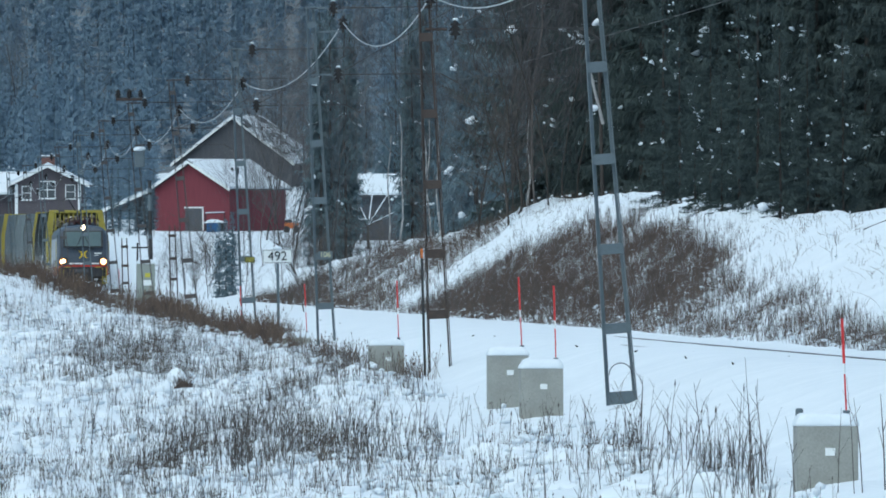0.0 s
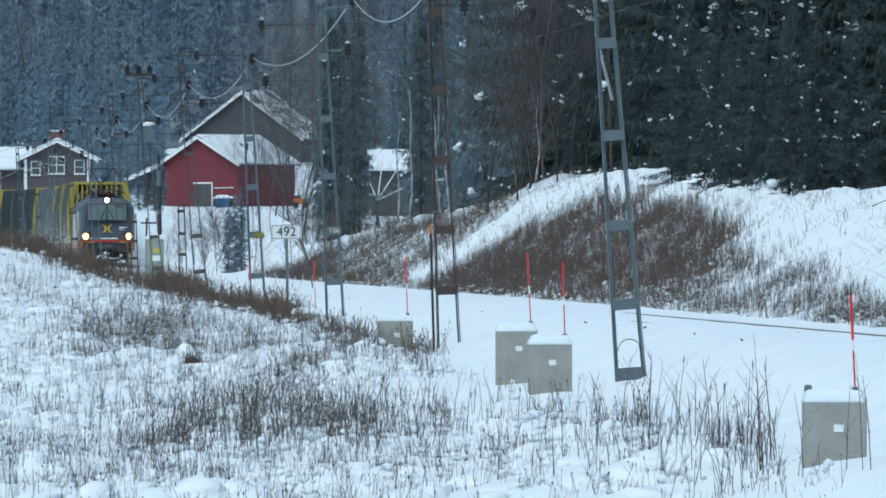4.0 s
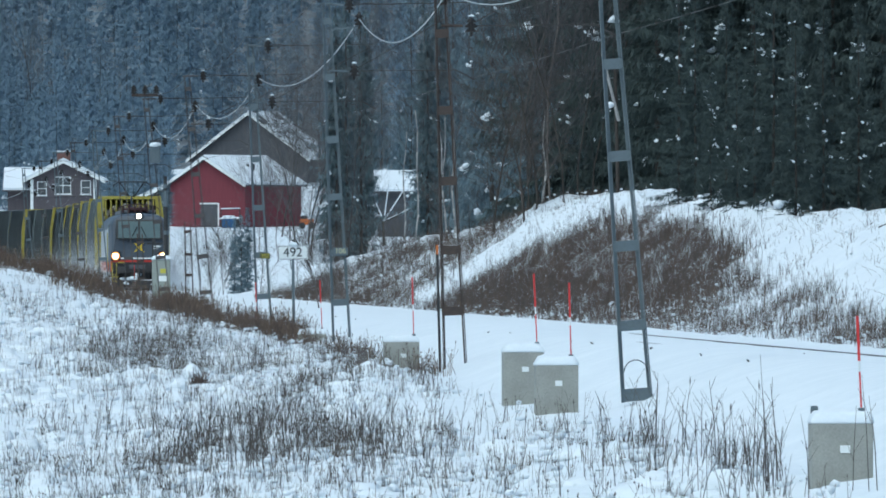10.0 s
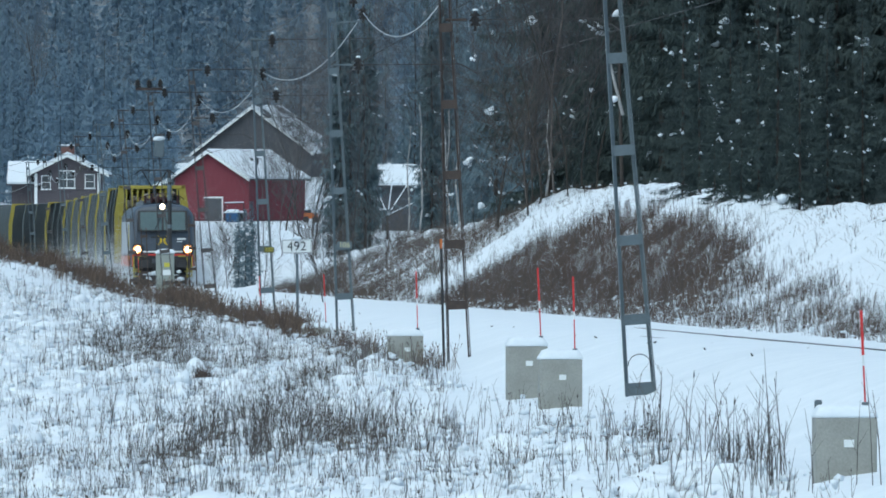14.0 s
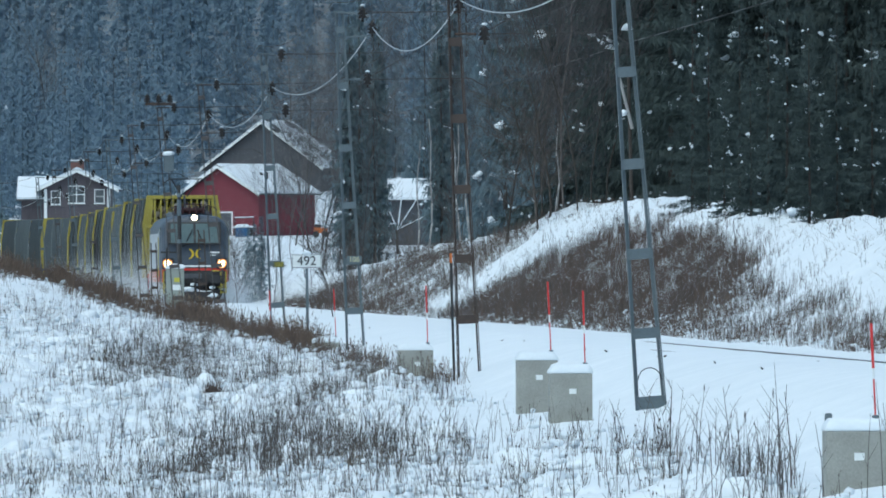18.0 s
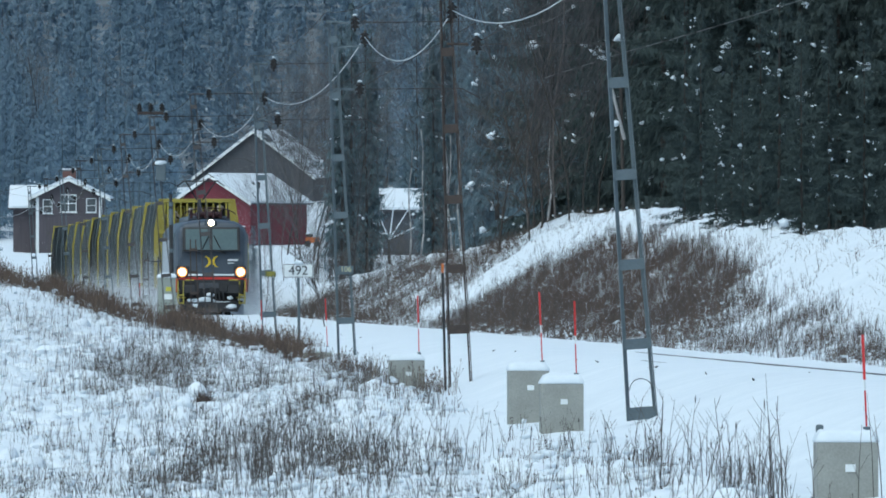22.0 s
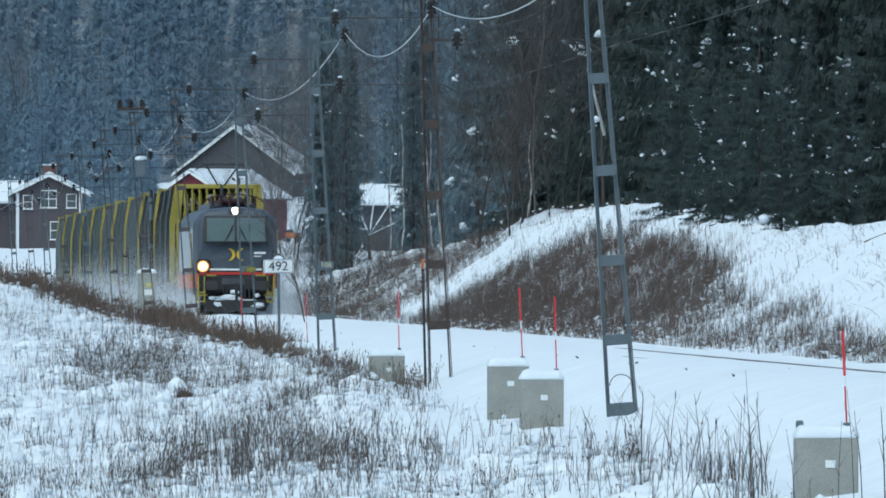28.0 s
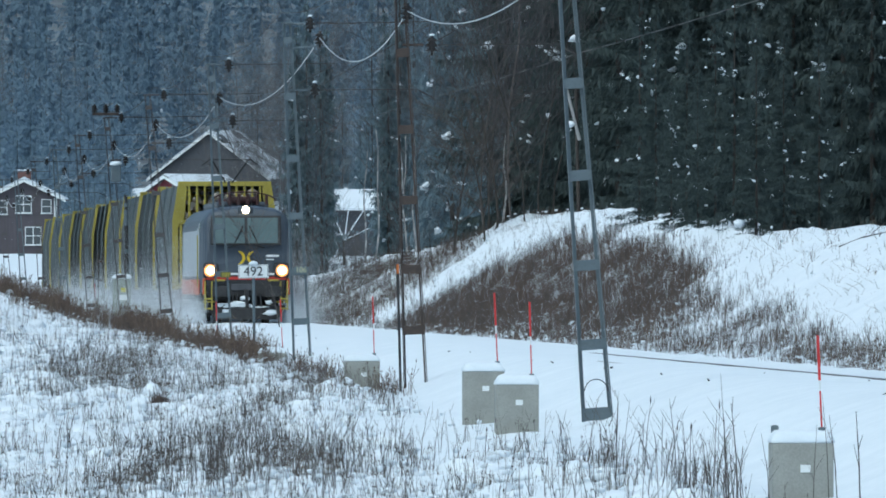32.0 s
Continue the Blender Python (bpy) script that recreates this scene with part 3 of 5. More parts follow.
cab = thing("signal_cabinet", "tall pale grey steel signal cabinet capped with snow", "signal cabinet", on_track(-2.75, 416, 0.1))
part("body", box(0, 0, 0.7, 0.66, 0.5, 1.4, 0.02), GREYBOX, cab)
part("door", box(0, -0.256, 0.75, 0.58, 0.02, 1.2, 0.006), GREYBOX, cab)
part("snow_lid", snow_lid(0.72, 0.55, 0.16, 12), None, cab, "rounded cap of snow", pose(0, 0, 1.4))
part("warning_plate", box(0.06, -0.27, 0.98, 0.2, 0.01, 0.16, 0.003), YELLOWSIGN, cab, "yellow warning plate")
part("notice_plate", box(0.06, -0.27, 0.7, 0.32, 0.01, 0.2, 0.003), WHITE, cab, "white notice plate")



def ladder_post(x, y, z, height, turn):
    """A short post of two thin legs joined by plates."""
    p = thing("ladder_post", "short dark steel ladder post beside the track", "steel post", pose(x, y, z, 0, -1.5, turn), "short posts beside the railway")
    for s in (-1, 1):
        part("leg", bar((s * 0.14, 0, -0.3), (s * 0.1, 0, height), 0, flat=(0.045, 0.05)), RUST, p)
    for k in (0.22, 0.52, 0.85):
        part("batten_plate", box(0, -0.03, height * k, 0.3, 0.02, 0.11, 0.004), RUST, p)
    return p


ladder_post(-10.14, 425, 0.35, 2.6, 2)
ladder_post(-13.22, 470, 0.2, 2.4, 2)
arm = thing("crossarm_post", "thin dark post with a short crossarm in the snow", "steel post", pose(-12.75, 470, 0.2))
part("post", bar((0, 0, -0.3), (0.02, 0, 2.2), 0.04, n=8), NEARBLACK, arm)
part("crossarm", box(0.1, 0, 2.0, 0.66, 0.06, 0.07, 0.01), NEARBLACK, arm)
signal_post = thing("signal_post", "dark signal post with pale bands beside the track", "signal post", pose(-11.0, 425, 0.2, 0, -0.6, 0))
part("post", bar((0, 0, 0), (0, 0, 3.3), 0.085, 0.075, 10), NEARBLACK, signal_post)
for z0, z1 in ((2.25, 2.4), (3.3, 3.9), (4.0, 4.15)):
    part("pale_band", bar((0, 0, z0), (0, 0, z1), 0.085, 0.08, 10), GALV, signal_post, "pale grey band")
part("upper_post", bar((0, 0, 3.3), (0, 0, 4.45), 0.07, 0.06, 10), NEARBLACK, signal_post)

sign = thing("kilometre_sign", "white kilometre board with black figures on a grey post", "kilometre sign", pose(-4.14, 284, -0.65, 0, -0.7, 0))
part("post", bar((0, 0, 0), (0, 0, 2.25), 0.036, n=10), GALV, sign)
part("board", box(0, -0.05, 2.27, 0.76, 0.025, 0.35, 0.01), WHITE, sign)
bm = bmesh.new()
for cx, cz, sx, sz in ((0, 2.43, 0.73, 0.012), (0, 2.11, 0.73, 0.012), (-0.36, 2.27, 0.012, 0.33), (0.36, 2.27, 0.012, 0.33)):
    box(cx, -0.064, cz, sx, 0.006, sz, 0, bm)
part("border", bm, BLACK, sign)
words("lettering", "492", 0.33, BLACK, sign, pose(0, -0.068, 2.265, 90, 0, 0), "black figures 492")
part("snow_cap", mesh_of(blob(0.12, 4, 0.55), "snow_cap", SNOW_CLUMP, True), None, sign, m=pose(0, -0.04, 2.47))


# ---- the train ----
def loft(sections, cap=True):
    """A skin over (y, [(x, z) ...]) sections of equal count."""
    bm = bmesh.new()
    rings = [[bm.verts.new((x, y, z)) for x, z in ring] for y, ring in sections]
    n = len(rings[0])
    for a, b in zip(rings, rings[1:]):
        for i in range(n):
            bm.faces.new((a[i], a[(i + 1) % n], b[(i + 1) % n], b[i]))
    if cap:
        bm.faces.new(rings[0][::-1])
        bm.faces.new(rings[-1])
    bmesh.ops.recalc_face_normals(bm, faces=bm.faces[:])
    return bm


def hull(w, z0, top, r=0.55, n=7):
    """Body outline: straight sides from z0, rounded shoulders of radius r, a slightly crowned roof."""
    right = [(w, z0), (w * 1.005, z0 + 0.5), (w * 1.005, z0 + 1.0)]
    for k in range(n + 1):
        a = math.pi / 2 * k / n
        right.append((w - r + r * math.cos(a), top - 0.05 - r + r * math.sin(a)))
    right.append((0.3, top))
    return right + [(-x, z) for x, z in right[::-1]]


loco = thing("locomotive", "slate-grey electric locomotive with lit headlamps, raised pantograph and snowy plough", "locomotive")
side = hull(1.49, 1.0, 3.86, 0.75)
part("body", loft([(1.1, side), (18.3, side)]), BODY, loco, smooth=False)
nose = [(0.16, hull(1.18, 1.38, 3.5, 0.4)), (0.19, hull(1.27, 1.25, 3.62, 0.46)), (0.28, hull(1.33, 1.15, 3.72, 0.52)), (0.5, hull(1.39, 1.06, 3.8, 0.6)), (1.1, side)]
# front face leans back above the waist
bm = loft(nose)
for v in bm.verts:
    if v.co.z > 2.2 and v.co.y < 1.0:
        v.co.y += (v.co.z - 2.2) * 0.32 * (1 - v.co.y)
part("cab_nose", bm, BODY, loco, "slate-grey rounded cab front")
part("windscreen_surround", box(0, 0.32, 3.05, 2.3, 0.12, 1.0, 0.05, m=None), NEARBLACK, loco, m=Matrix.Translation((0, 0.0, 0)) @ pose(0, 0.2, 3.1, -17, 0, 0) @ Matrix.Translation((0, -0.32, -3.1)))
for s in (-1, 1):
    part("windscreen", box(s * 0.54, 0.23, 3.04, 1.0, 0.05, 0.88, 0.02), GLASS, loco, "tinted windscreen pane", pose(0, 0.16, 3.1, -17, 0, 0) @ Matrix.Translation((0, -0.23, -3.1)))
    part("wiper", bar((s * 0.12, 0.05, 2.62), (s * 0.6, 0.05, 2.48), 0.02, bm=bar((s * 0.1, 0.08, 3.2), (s * 0.42, 0.0, 2.55), 0.022)), BLACK, loco)
    lamp = part("headlamp_housing", box(s * 1.15, 0.12, 1.74, 0.5, 0.14, 0.5, 0.1), NEARBLACK, loco)
    bm = bmesh.new()
    bmesh.ops.create_uvsphere(bm, u_segments=18, v_segments=10, radius=0.14)
    # glowing ring added behind the lens, in place of the lamp's halo
    part("halo_ring", bar((s * 1.17, 0.0, 1.74), (s * 1.17, 0.1, 1.74), 0.205, n=24), LAMPHALO, lamp, "added amber ring imitating the lamp's halo")
    part("headlamp_lens", bm, LAMP, lamp, "lit warm headlamp", pose(s * 1.17, 0.0, 1.74) @ Matrix.Diagonal((1, 0.35, 1, 1)), True)
    # side: silver panel, orange skirt, cab door, handrail
    part("side_panel", box(s * 1.495, 9.0, 2.3, 0.02, 15.6, 1.5, 0.004), SILVER, loco, "silver side panel")
    part("side_skirt", box(s * 1.5, 9.5, 1.2, 0.024, 17.0, 0.5, 0.004), ORANGE, loco, "orange lower side")
    part("cab_door", box(s * 1.5, 2.3, 2.15, 0.03, 0.75, 1.95, 0.01), SILVER, loco, "pale cab door")
    part("side_window", box(s * 1.47, 1.35, 2.95, 0.03, 0.7, 0.7, 0.01), GLASS, loco)
    part("handrail", bar((s * 1.53, 1.8, 1.2), (s * 1.53, 1.8, 2.9), 0.02), YELLOW, loco)
    part("step", box(s * 1.2, 0.5, 0.72, 0.4, 0.35, 0.06, 0.01), YELLOW, loco, "yellow shunter's step")
    part("step_hanger", box(s * 1.33, 0.35, 0.98, 0.06, 0.05, 0.6, 0.01), YELLOW, loco)
    part("corner_rail", bar((s * 1.05, -0.05, 1.42), (s * 0.7, -0.05, 1.42), 0.03), YELLOW, loco)
    ladder = part("step_ladder", box(s * 1.12, -0.02, 0.92, 0.05, 0.05, 0.95, 0.01), YELLOW, loco, "yellow shunter's ladder")
    part("ladder_rail", box(s * 1.34, -0.02, 0.92, 0.05, 0.05, 0.95, 0.01), YELLOW, ladder)
    for z in (0.5, 0.82):
        part("rung", box(s * 1.23, -0.02, z, 0.24, 0.12, 0.05, 0.008), YELLOW, ladder)
    part("corner_panel", box(s * 1.37, 0.3, 1.22, 0.1, 0.3, 0.55, 0.03), ORANGE, loco, "orange corner panel")
    buf = part("buffer", bar((s * 0.875, -0.35, 1.06), (s * 0.875, 0.3, 1.06), 0.11, n=12), NEARBLACK, loco)
    part("buffer_head", box(s * 0.875, -0.38, 1.06, 0.5, 0.06, 0.36, 0.05), NEARBLACK, buf)
for yy in (4.3, 14.8):
    bg = part("bogie", box(0, yy, 0.62, 2.3, 3.6, 0.5, 0.06), NEARBLACK, loco)
    for dy in (-1.3, 1.3):
        for s in (-1, 1):
            part("wheel", bar((s * 0.72, yy + dy, 0.6), (s * 0.86, yy + dy, 0.6), 0.6, n=24), NEARBLACK, bg)
part("underframe", box(0, 9.5, 0.92, 2.7, 16.5, 0.3, 0.03), NEARBLACK, loco)
part("transformer_box", box(0, 9.5, 0.55, 2.5, 4.5, 0.6, 0.06), NEARBLACK, loco)
part("top_lamp_housing", box(0.0, 0.62, 3.72, 0.5, 0.2, 0.26, 0.08), BODY, loco)
bm = bmesh.new()
bmesh.ops.create_uvsphere(bm, u_segments=18, v_segments=10, radius=0.125)
part("top_lamp", bm, TOPLAMP, loco, "lit round top lamp", pose(0, 0.5, 3.72) @ Matrix.Diagonal((1, 0.35, 1, 1)), True)
part("white_stripe", box(0.0, 0.12, 1.63, 2.0, 0.08, 0.07, 0.006), WHITE, loco, "white waist stripe")
part("red_stripe", box(0, 0.12, 1.49, 2.62, 0.08, 0.1, 0.006), REDSTRIPE, loco, "red stripe under the lamps")
part("buffer_beam", box(0, 0.25, 1.15, 2.5, 0.4, 0.52, 0.03), NEARBLACK, loco)
part("draw_hook", box(0, -0.15, 1.03, 0.12, 0.5, 0.2, 0.03), NEARBLACK, loco)
part("screw_coupling", bar((0, -0.3, 1.0), (0.02, -0.28, 0.5), 0.05), NEARBLACK, loco)
for x in (-0.42, -0.3, 0.3, 0.45):
    part("air_hose", bar((x, -0.02, 1.0), (x * 1.1, -0.15, 0.55), 0.03), BLACK, loco)
part("beam_cover", box(-0.1, 0.03, 1.2, 0.8, 0.04, 0.22, 0.02), DARKGREY, loco, "grimy grey cover plate")
bm = loft([(-0.35, [(-0.2, 0.14), (0.2, 0.14), (0.25, 0.5), (-0.25, 0.5)]), (0.1, [(-1.05, 0.14), (1.05, 0.14), (1.28, 0.6), (-1.28, 0.6)])])
part("plough", bm, NEARBLACK, loco, "black snow plough")
for x, z, w, f in ((-0.35, 0.62, 0.9, 0.2), (0.3, 0.5, 0.8, 0.22), (0.72, 0.36, 0.7, 0.26), (-0.62, 0.4, 0.35, 0.5), (-0.05, 0.84, 0.3, 0.5), (0.75, 0.7, 0.25, 0.6), (-0.85, 0.62, 0.2, 0.6), (0.1, 0.28, 0.9, 0.12)):
    bm = blob(0.5, x + 3, 1.0, 3, 0.7)
    bm.transform(Matrix.Diagonal((w, 0.2, w * f, 1)))
    part("packed_snow", mesh_of(bm, "packed_snow", SNOW_CLUMP, True), None, loco, "packed snow", pose(x, -0.12, z))
for x in (-0.7, 0.0, 0.7):
    part("plough_rib", bar((x * 0.5, -0.3, 0.16), (x, 0.02, 0.55), 0.03), RAILSTEEL, loco)
# emblem: two arcs back to back
for s in (-1, 1):
    bm = bmesh.new()
    pts = [(s * (0.07 + 0.26 * (1 - math.cos(a))), 2.16 + 0.22 * math.sin(a)) for a in np.linspace(-1.25, 1.25, 9)]
    for i, ((x0, z0), (x1, z1)) in enumerate(zip(pts, pts[1:])):
        w = 0.012 + 0.038 * math.sin(math.pi * (i + 0.5) / 8)
        bar((x0, 0.12, z0), (x1, 0.12, z1), 0, bm=bm, flat=(w * 2, 0.02))
    part("emblem", bm, LOGOYELLOW, loco, "yellow emblem of two arcs")
part("running_number", box(0.86, 0.14, 2.22, 0.42, 0.02, 0.075, 0.004), WHITE, loco, "small pale marking")
part("small_marking", box(0.78, 0.14, 2.1, 0.26, 0.02, 0.035, 0.004), WHITE, loco)
# roof gear and pantograph
part("roof_fairing", box(0, 9.5, 3.9, 1.7, 13.0, 0.22, 0.08), BODY, loco)
for yy, sx in ((3.0, 1.5), (4.2, 1.2), (13, 1.4), (15, 1.2)):
    part("roof_equipment", box(0, yy, 4.06, sx * 0.7, 0.9, 0.22, 0.08), ROOFRED, loco, "dark red roof equipment")
for i in range(6):
    part("roof_insulator", bar((-0.75 + 0.3 * i, 2.3, 3.9), (-0.75 + 0.3 * i, 2.3, 4.25), 0.06, 0.05, 10), ROOFRED, loco)
bm = bmesh.new()
pts = [Vector((1.05 * math.cos(a), 2.2, 4.02 + 0.3 * math.sin(a))) for a in np.linspace(0.1, math.pi - 0.1, 12)]
for a, b in zip(pts, pts[1:]):
    bar(a, b, 0.022, n=6, bm=bm)
part("roof_conductor", bm, ROOFRED, loco)
pan = part("pantograph", bar((-0.5, 14.2, 4.1), (0.5, 14.2, 4.1), 0.05), NEARBLACK, loco, "raised pantograph")
part("lower_arm", bar((0, 14.2, 4.1), (0, 15.7, 4.75), 0.07, 0.05), NEARBLACK, pan)
for s in (-1, 1):
    part("upper_arm", bar((s * 0.12, 15.7, 4.75), (s * 0.6, 14.3, 5.48), 0.03), NEARBLACK, pan)
    part("horn", bar((s * 0.68, 14.3, 5.52), (s * 0.98, 14.3, 5.3), 0.025), NEARBLACK, pan)
part("collector_head", box(0, 14.3, 5.51, 1.5, 0.3, 0.05, 0.01), NEARBLACK, pan)

# ---- wagons ----
WLEN = 22.3


def wagon_ribs(s, y0, y1, mat, rib=0.85):
    """One side of tarpaulin, pulled over bows so that it waves in and out."""
    bm = bmesh.new()
    n = int((y1 - y0) / 0.14)
    prev = None
    for k in range(n + 1):
        y = y0 + (y1 - y0) * k / n
        d = 0.026 * math.cos(2 * math.pi * (y - y0) / rib) + 0.024 * noise.noise(Vector((y * 0.9, s * 3, 0)))
        ring = [bm.verts.new(c) for c in ((s * (1.7 + d), y, 1.15), (s * (1.72 + d * 1.6), y, 2.4), (s * (1.7 + d), y, 3.5), (s * (1.5 + d), y, 4.68), (s * 1.35, y, 4.74))]
        if prev:
            for i in range(4):
                bm.faces.new((prev[i], prev[i + 1], ring[i + 1], ring[i]))
        prev = ring
    bmesh.ops.solidify(bm, geom=bm.faces[:], thickness=0.02)
    return mesh_of(bm, "side_curtain", mat, True)


def build_wagon(light):
    w = thing("freight_wagon", "tall freight wagon with grey tarpaulin sides and yellow end frames", "freight wagon", None, "wagons of the train")
    part("underframe", box(0, WLEN / 2, 1.02, 2.8, WLEN - 1.2, 0.3, 0.03), NEARBLACK, w)
    part("floor", box(0, WLEN / 2, 1.17, 3.3, WLEN - 0.6, 0.08, 0.01), NEARBLACK, w)
    cuts = [0.28, 7.4, 14.6, WLEN - 0.2]
    for i, (a, b) in enumerate(zip(cuts, cuts[1:])):
        for s in (-1, 1):
            part("side_curtain", wagon_ribs(s, a, b, TARP_LIGHT if light == i else TARP), None, w, "pale grey curtain" if light == i else "")
    part("roof_sheet", prism([(-1.36, 4.7), (0, 4.78), (1.36, 4.7), (1.36, 4.74), (0, 4.83), (-1.36, 4.74)], 2.6, WLEN - 0.3), TARP, w)
    for yb, wd, out in ((0.3, 0.16, 0.025), (7.4, 0.12, 0.0), (14.6, 0.12, -0.01), (WLEN - 0.3, 0.14, -0.03)):
        for s in (-1, 1):
            x = s * (1.74 + out)
            bm = bar((x, yb, 1.1), (x, yb, 3.5), 0, flat=(0.06, wd))
            bar((x, yb, 3.48), (x - s * 0.2, yb, 4.76), 0, bm=bm, flat=(0.06, wd))
            part("stake", bm, YELLOW if abs(out) > 0.015 else TARP_LIGHT, w, "yellow steel stake" if abs(out) > 0.015 else "grey steel stake")
    for yb in (0.3, WLEN - 0.3):
        g = part("end_frame", box(0, yb, 4.74, 3.2, 0.12, 0.16, 0.02), YELLOW, w, "yellow steel end frame")
        part("sill", box(0, yb, 3.42, 3.5, 0.1, 0.14, 0.02), YELLOW, g)
        part("foot_beam", box(0, yb, 1.25, 3.4, 0.12, 0.2, 0.02), YELLOW, g)
        for s in (-1, 1):
            part("corner_post", bar((s * 1.67, yb, 3.4), (s * 1.5, yb, 4.8), 0, bm=bar((s * 1.67, yb, 1.1), (s * 1.67, yb, 3.42), 0, flat=(0.14, 0.12)), flat=(0.16, 0.12)), YELLOW, g)
            part("side_gusset", prism([(s * 1.73, 3.45), (s * 1.7, 3.8), (s * 1.55, 4.8), (s * 1.28, 4.8), (s * 1.4, 3.45)], yb - 0.03, yb + 0.03), YELLOW, g)
        for i in range(10):
            x = -1.22 + 2.44 * i / 9
            part("upright", box(x, yb, 4.05, 0.07, 0.07, 1.3, 0.008), YELLOW, g)
        for i in range(7):
            x = -1.5 + 3.0 * i / 6
            part("lower_upright", box(x, yb, 2.35, 0.09, 0.07, 2.1, 0.008), YELLOW, g)
    # logs behind the end frames
    rl = random.Random(3)
    bm = bmesh.new()
    for i in range(120):
        x, z = rl.uniform(-1.4, 1.4), rl.uniform(1.5, 4.5)
        r = rl.uniform(0.06, 0.115)
        ln = rl.uniform(0.0, 0.3)
        bar((x, 0.5 + ln, z), (x, 3.4, z), r, n=9, bm=bm)
    part("load", bm, LOGWOOD, w, "snowy ends of stacked logs")
    for yy in (2.6, WLEN - 2.6):
        bg = part("bogie", box(0, yy, 0.58, 2.1, 2.4, 0.35, 0.04), NEARBLACK, w)
        for dy in (-0.9, 0.9):
            for s in (-1, 1):
                part("wheel", bar((s * 0.72, yy + dy, 0.46), (s * 0.85, yy + dy, 0.46), 0.46, n=18), NEARBLACK, bg)
    for s in (-1, 1):
        for yy, d in ((0.0, -0.55), (WLEN, 0.55)):
            part("buffer", bar((s * 0.875, yy, 1.06), (s * 0.875, yy + d * 0.45, 1.06), 0.12, n=10), NEARBLACK, w)
    return w


wagon_a = build_wagon(-1)
wagon_b = build_wagon(1)
WAGONS = [wagon_a, wagon_b] + [copy_thing(wagon_b if k % 4 == 1 else wagon_a, Matrix.Identity(4)) for k in range(2, 10)]


# drifting snow thrown up by the train: flakes that travel with it
def flakes(count, spread, seed, size):
    r = np.random.RandomState(seed)
    pos = spread(r, count)
    sz = size * r.uniform(0.5, 1.3, (count, 1))
    base = r.normal(0, 1, (count, 3, 3))
    v = (pos[:, None, :] + base / np.linalg.norm(base, axis=2, keepdims=True) * sz[:, None, :]).reshape(-1, 3)
    return raw_mesh("snow_flakes", v, np.arange(count * 3).reshape(-1, 3), SNOW_CLUMP)


def spread_front(r, n):
    y = r.gamma(1.7, 8.0, n) - 1.5
    side = np.where(r.uniform(size=n) < 0.45, -1, 1)
    x = side * (1.3 + np.abs(r.normal(0, 0.5 + 0.035 * np.abs(y), n)))
    z = np.abs(r.normal(0, 0.4 + 0.06 * np.abs(y), n))
    return np.stack([x, y, z], 1)


def spread_tail(r, n):
    y = r.uniform(0, 22, n)
    side = np.where(r.uniform(size=n) < 0.7, -1, 1)
    x = side * (1.5 + np.abs(r.normal(0, 0.9, n)))
    z = np.abs(r.normal(0, 0.9, n)) - 0.1
    return np.stack([x, y, z], 1)


DUST = tagged(new("snow_dust", flakes(260000, spread_front, 1, 0.0115)), "fine snow whirled up beside the locomotive", "snow dust", kind="stuff")
TAILDUST = tagged(new("snow_dust", flakes(80000, spread_tail, 2, 0.0105)), "fine snow whirled up along the wagons", "snow dust", kind="stuff")
TAILS = [TAILDUST] + [copy_thing(TAILDUST, Matrix.Identity(4)) for k in range(6)]


def front_y(t):
    return 652.0 - 9.5659 * t + 0.02035 * t * t + 4.2e-5 * t ** 3 - 0.55


def motions():
    times = [0, 1.5, 3, 4.5, 6, 7.5, 9, 12, 15, 18, 21, 24, 27, 30, 32]

    def run(ob, back):
        rows = []
        for t in times:
            s = front_y(t) + back
            (x0, y0, _), (x1, y1, _) = along(s), along(s + WLEN)
            rows.append((t, pose(x0, y0, 0, 0, 0, math.degrees(math.atan2(x0 - x1, y1 - y0)))))
        walk(ob, rows)
    run(loco, 0)
    run(DUST, 0)
    for k, w in enumerate(WAGONS):
        run(w, 19.2 + k * (WLEN + 0.45))
    for k, w in enumerate(TAILS):
        run(w, 19.2 + k * (WLEN + 0.45))


# ---- buildings ----
def gabled(name, label, category, x, y, z, width, depth, wall, ridge, turn, wallmat, eave=0.5, off=0.0, snow=None):
    """A gabled house: walls with the gable towards its own -y, two roof slopes under snow. off shifts the ridge sideways."""
    h = thing(name, label, category, pose(x, y, z, 0, 0, turn))
    w = width / 2
    part("wall", prism([(-w, 0), (w, 0), (w, wall), (off, ridge), (-w, wall)], 0, depth), wallmat, h)
    for s in (-1, 1):
        run = w - s * off + eave
        slope = (ridge - wall) / (w - s * off)
        ax, az = off, ridge + 0.06
        bx, bz = s * w + s * eave, wall + 0.06 - slope * eave
        part("roof", prism([(ax, az), (bx, bz), (bx, bz + 0.14), (ax, az + 0.14)], -0.5, depth + 0.5), DARKGREY, h)
        part("roof_snow", prism([(ax, az + 0.14), (bx - s * 0.03, bz + 0.14), (bx - s * 0.05, bz + 0.36), (ax, az + 0.4)], -0.45, depth + 0.45), snow or ROOF_SNOW, h, "thick snow on the roof")
        part("barge_board", prism([(ax, az - 0.12), (bx, bz - 0.12), (bx, bz + 0.16), (ax, az + 0.16)], -0.56, -0.5), WHITE, h, "white barge board")
    return h


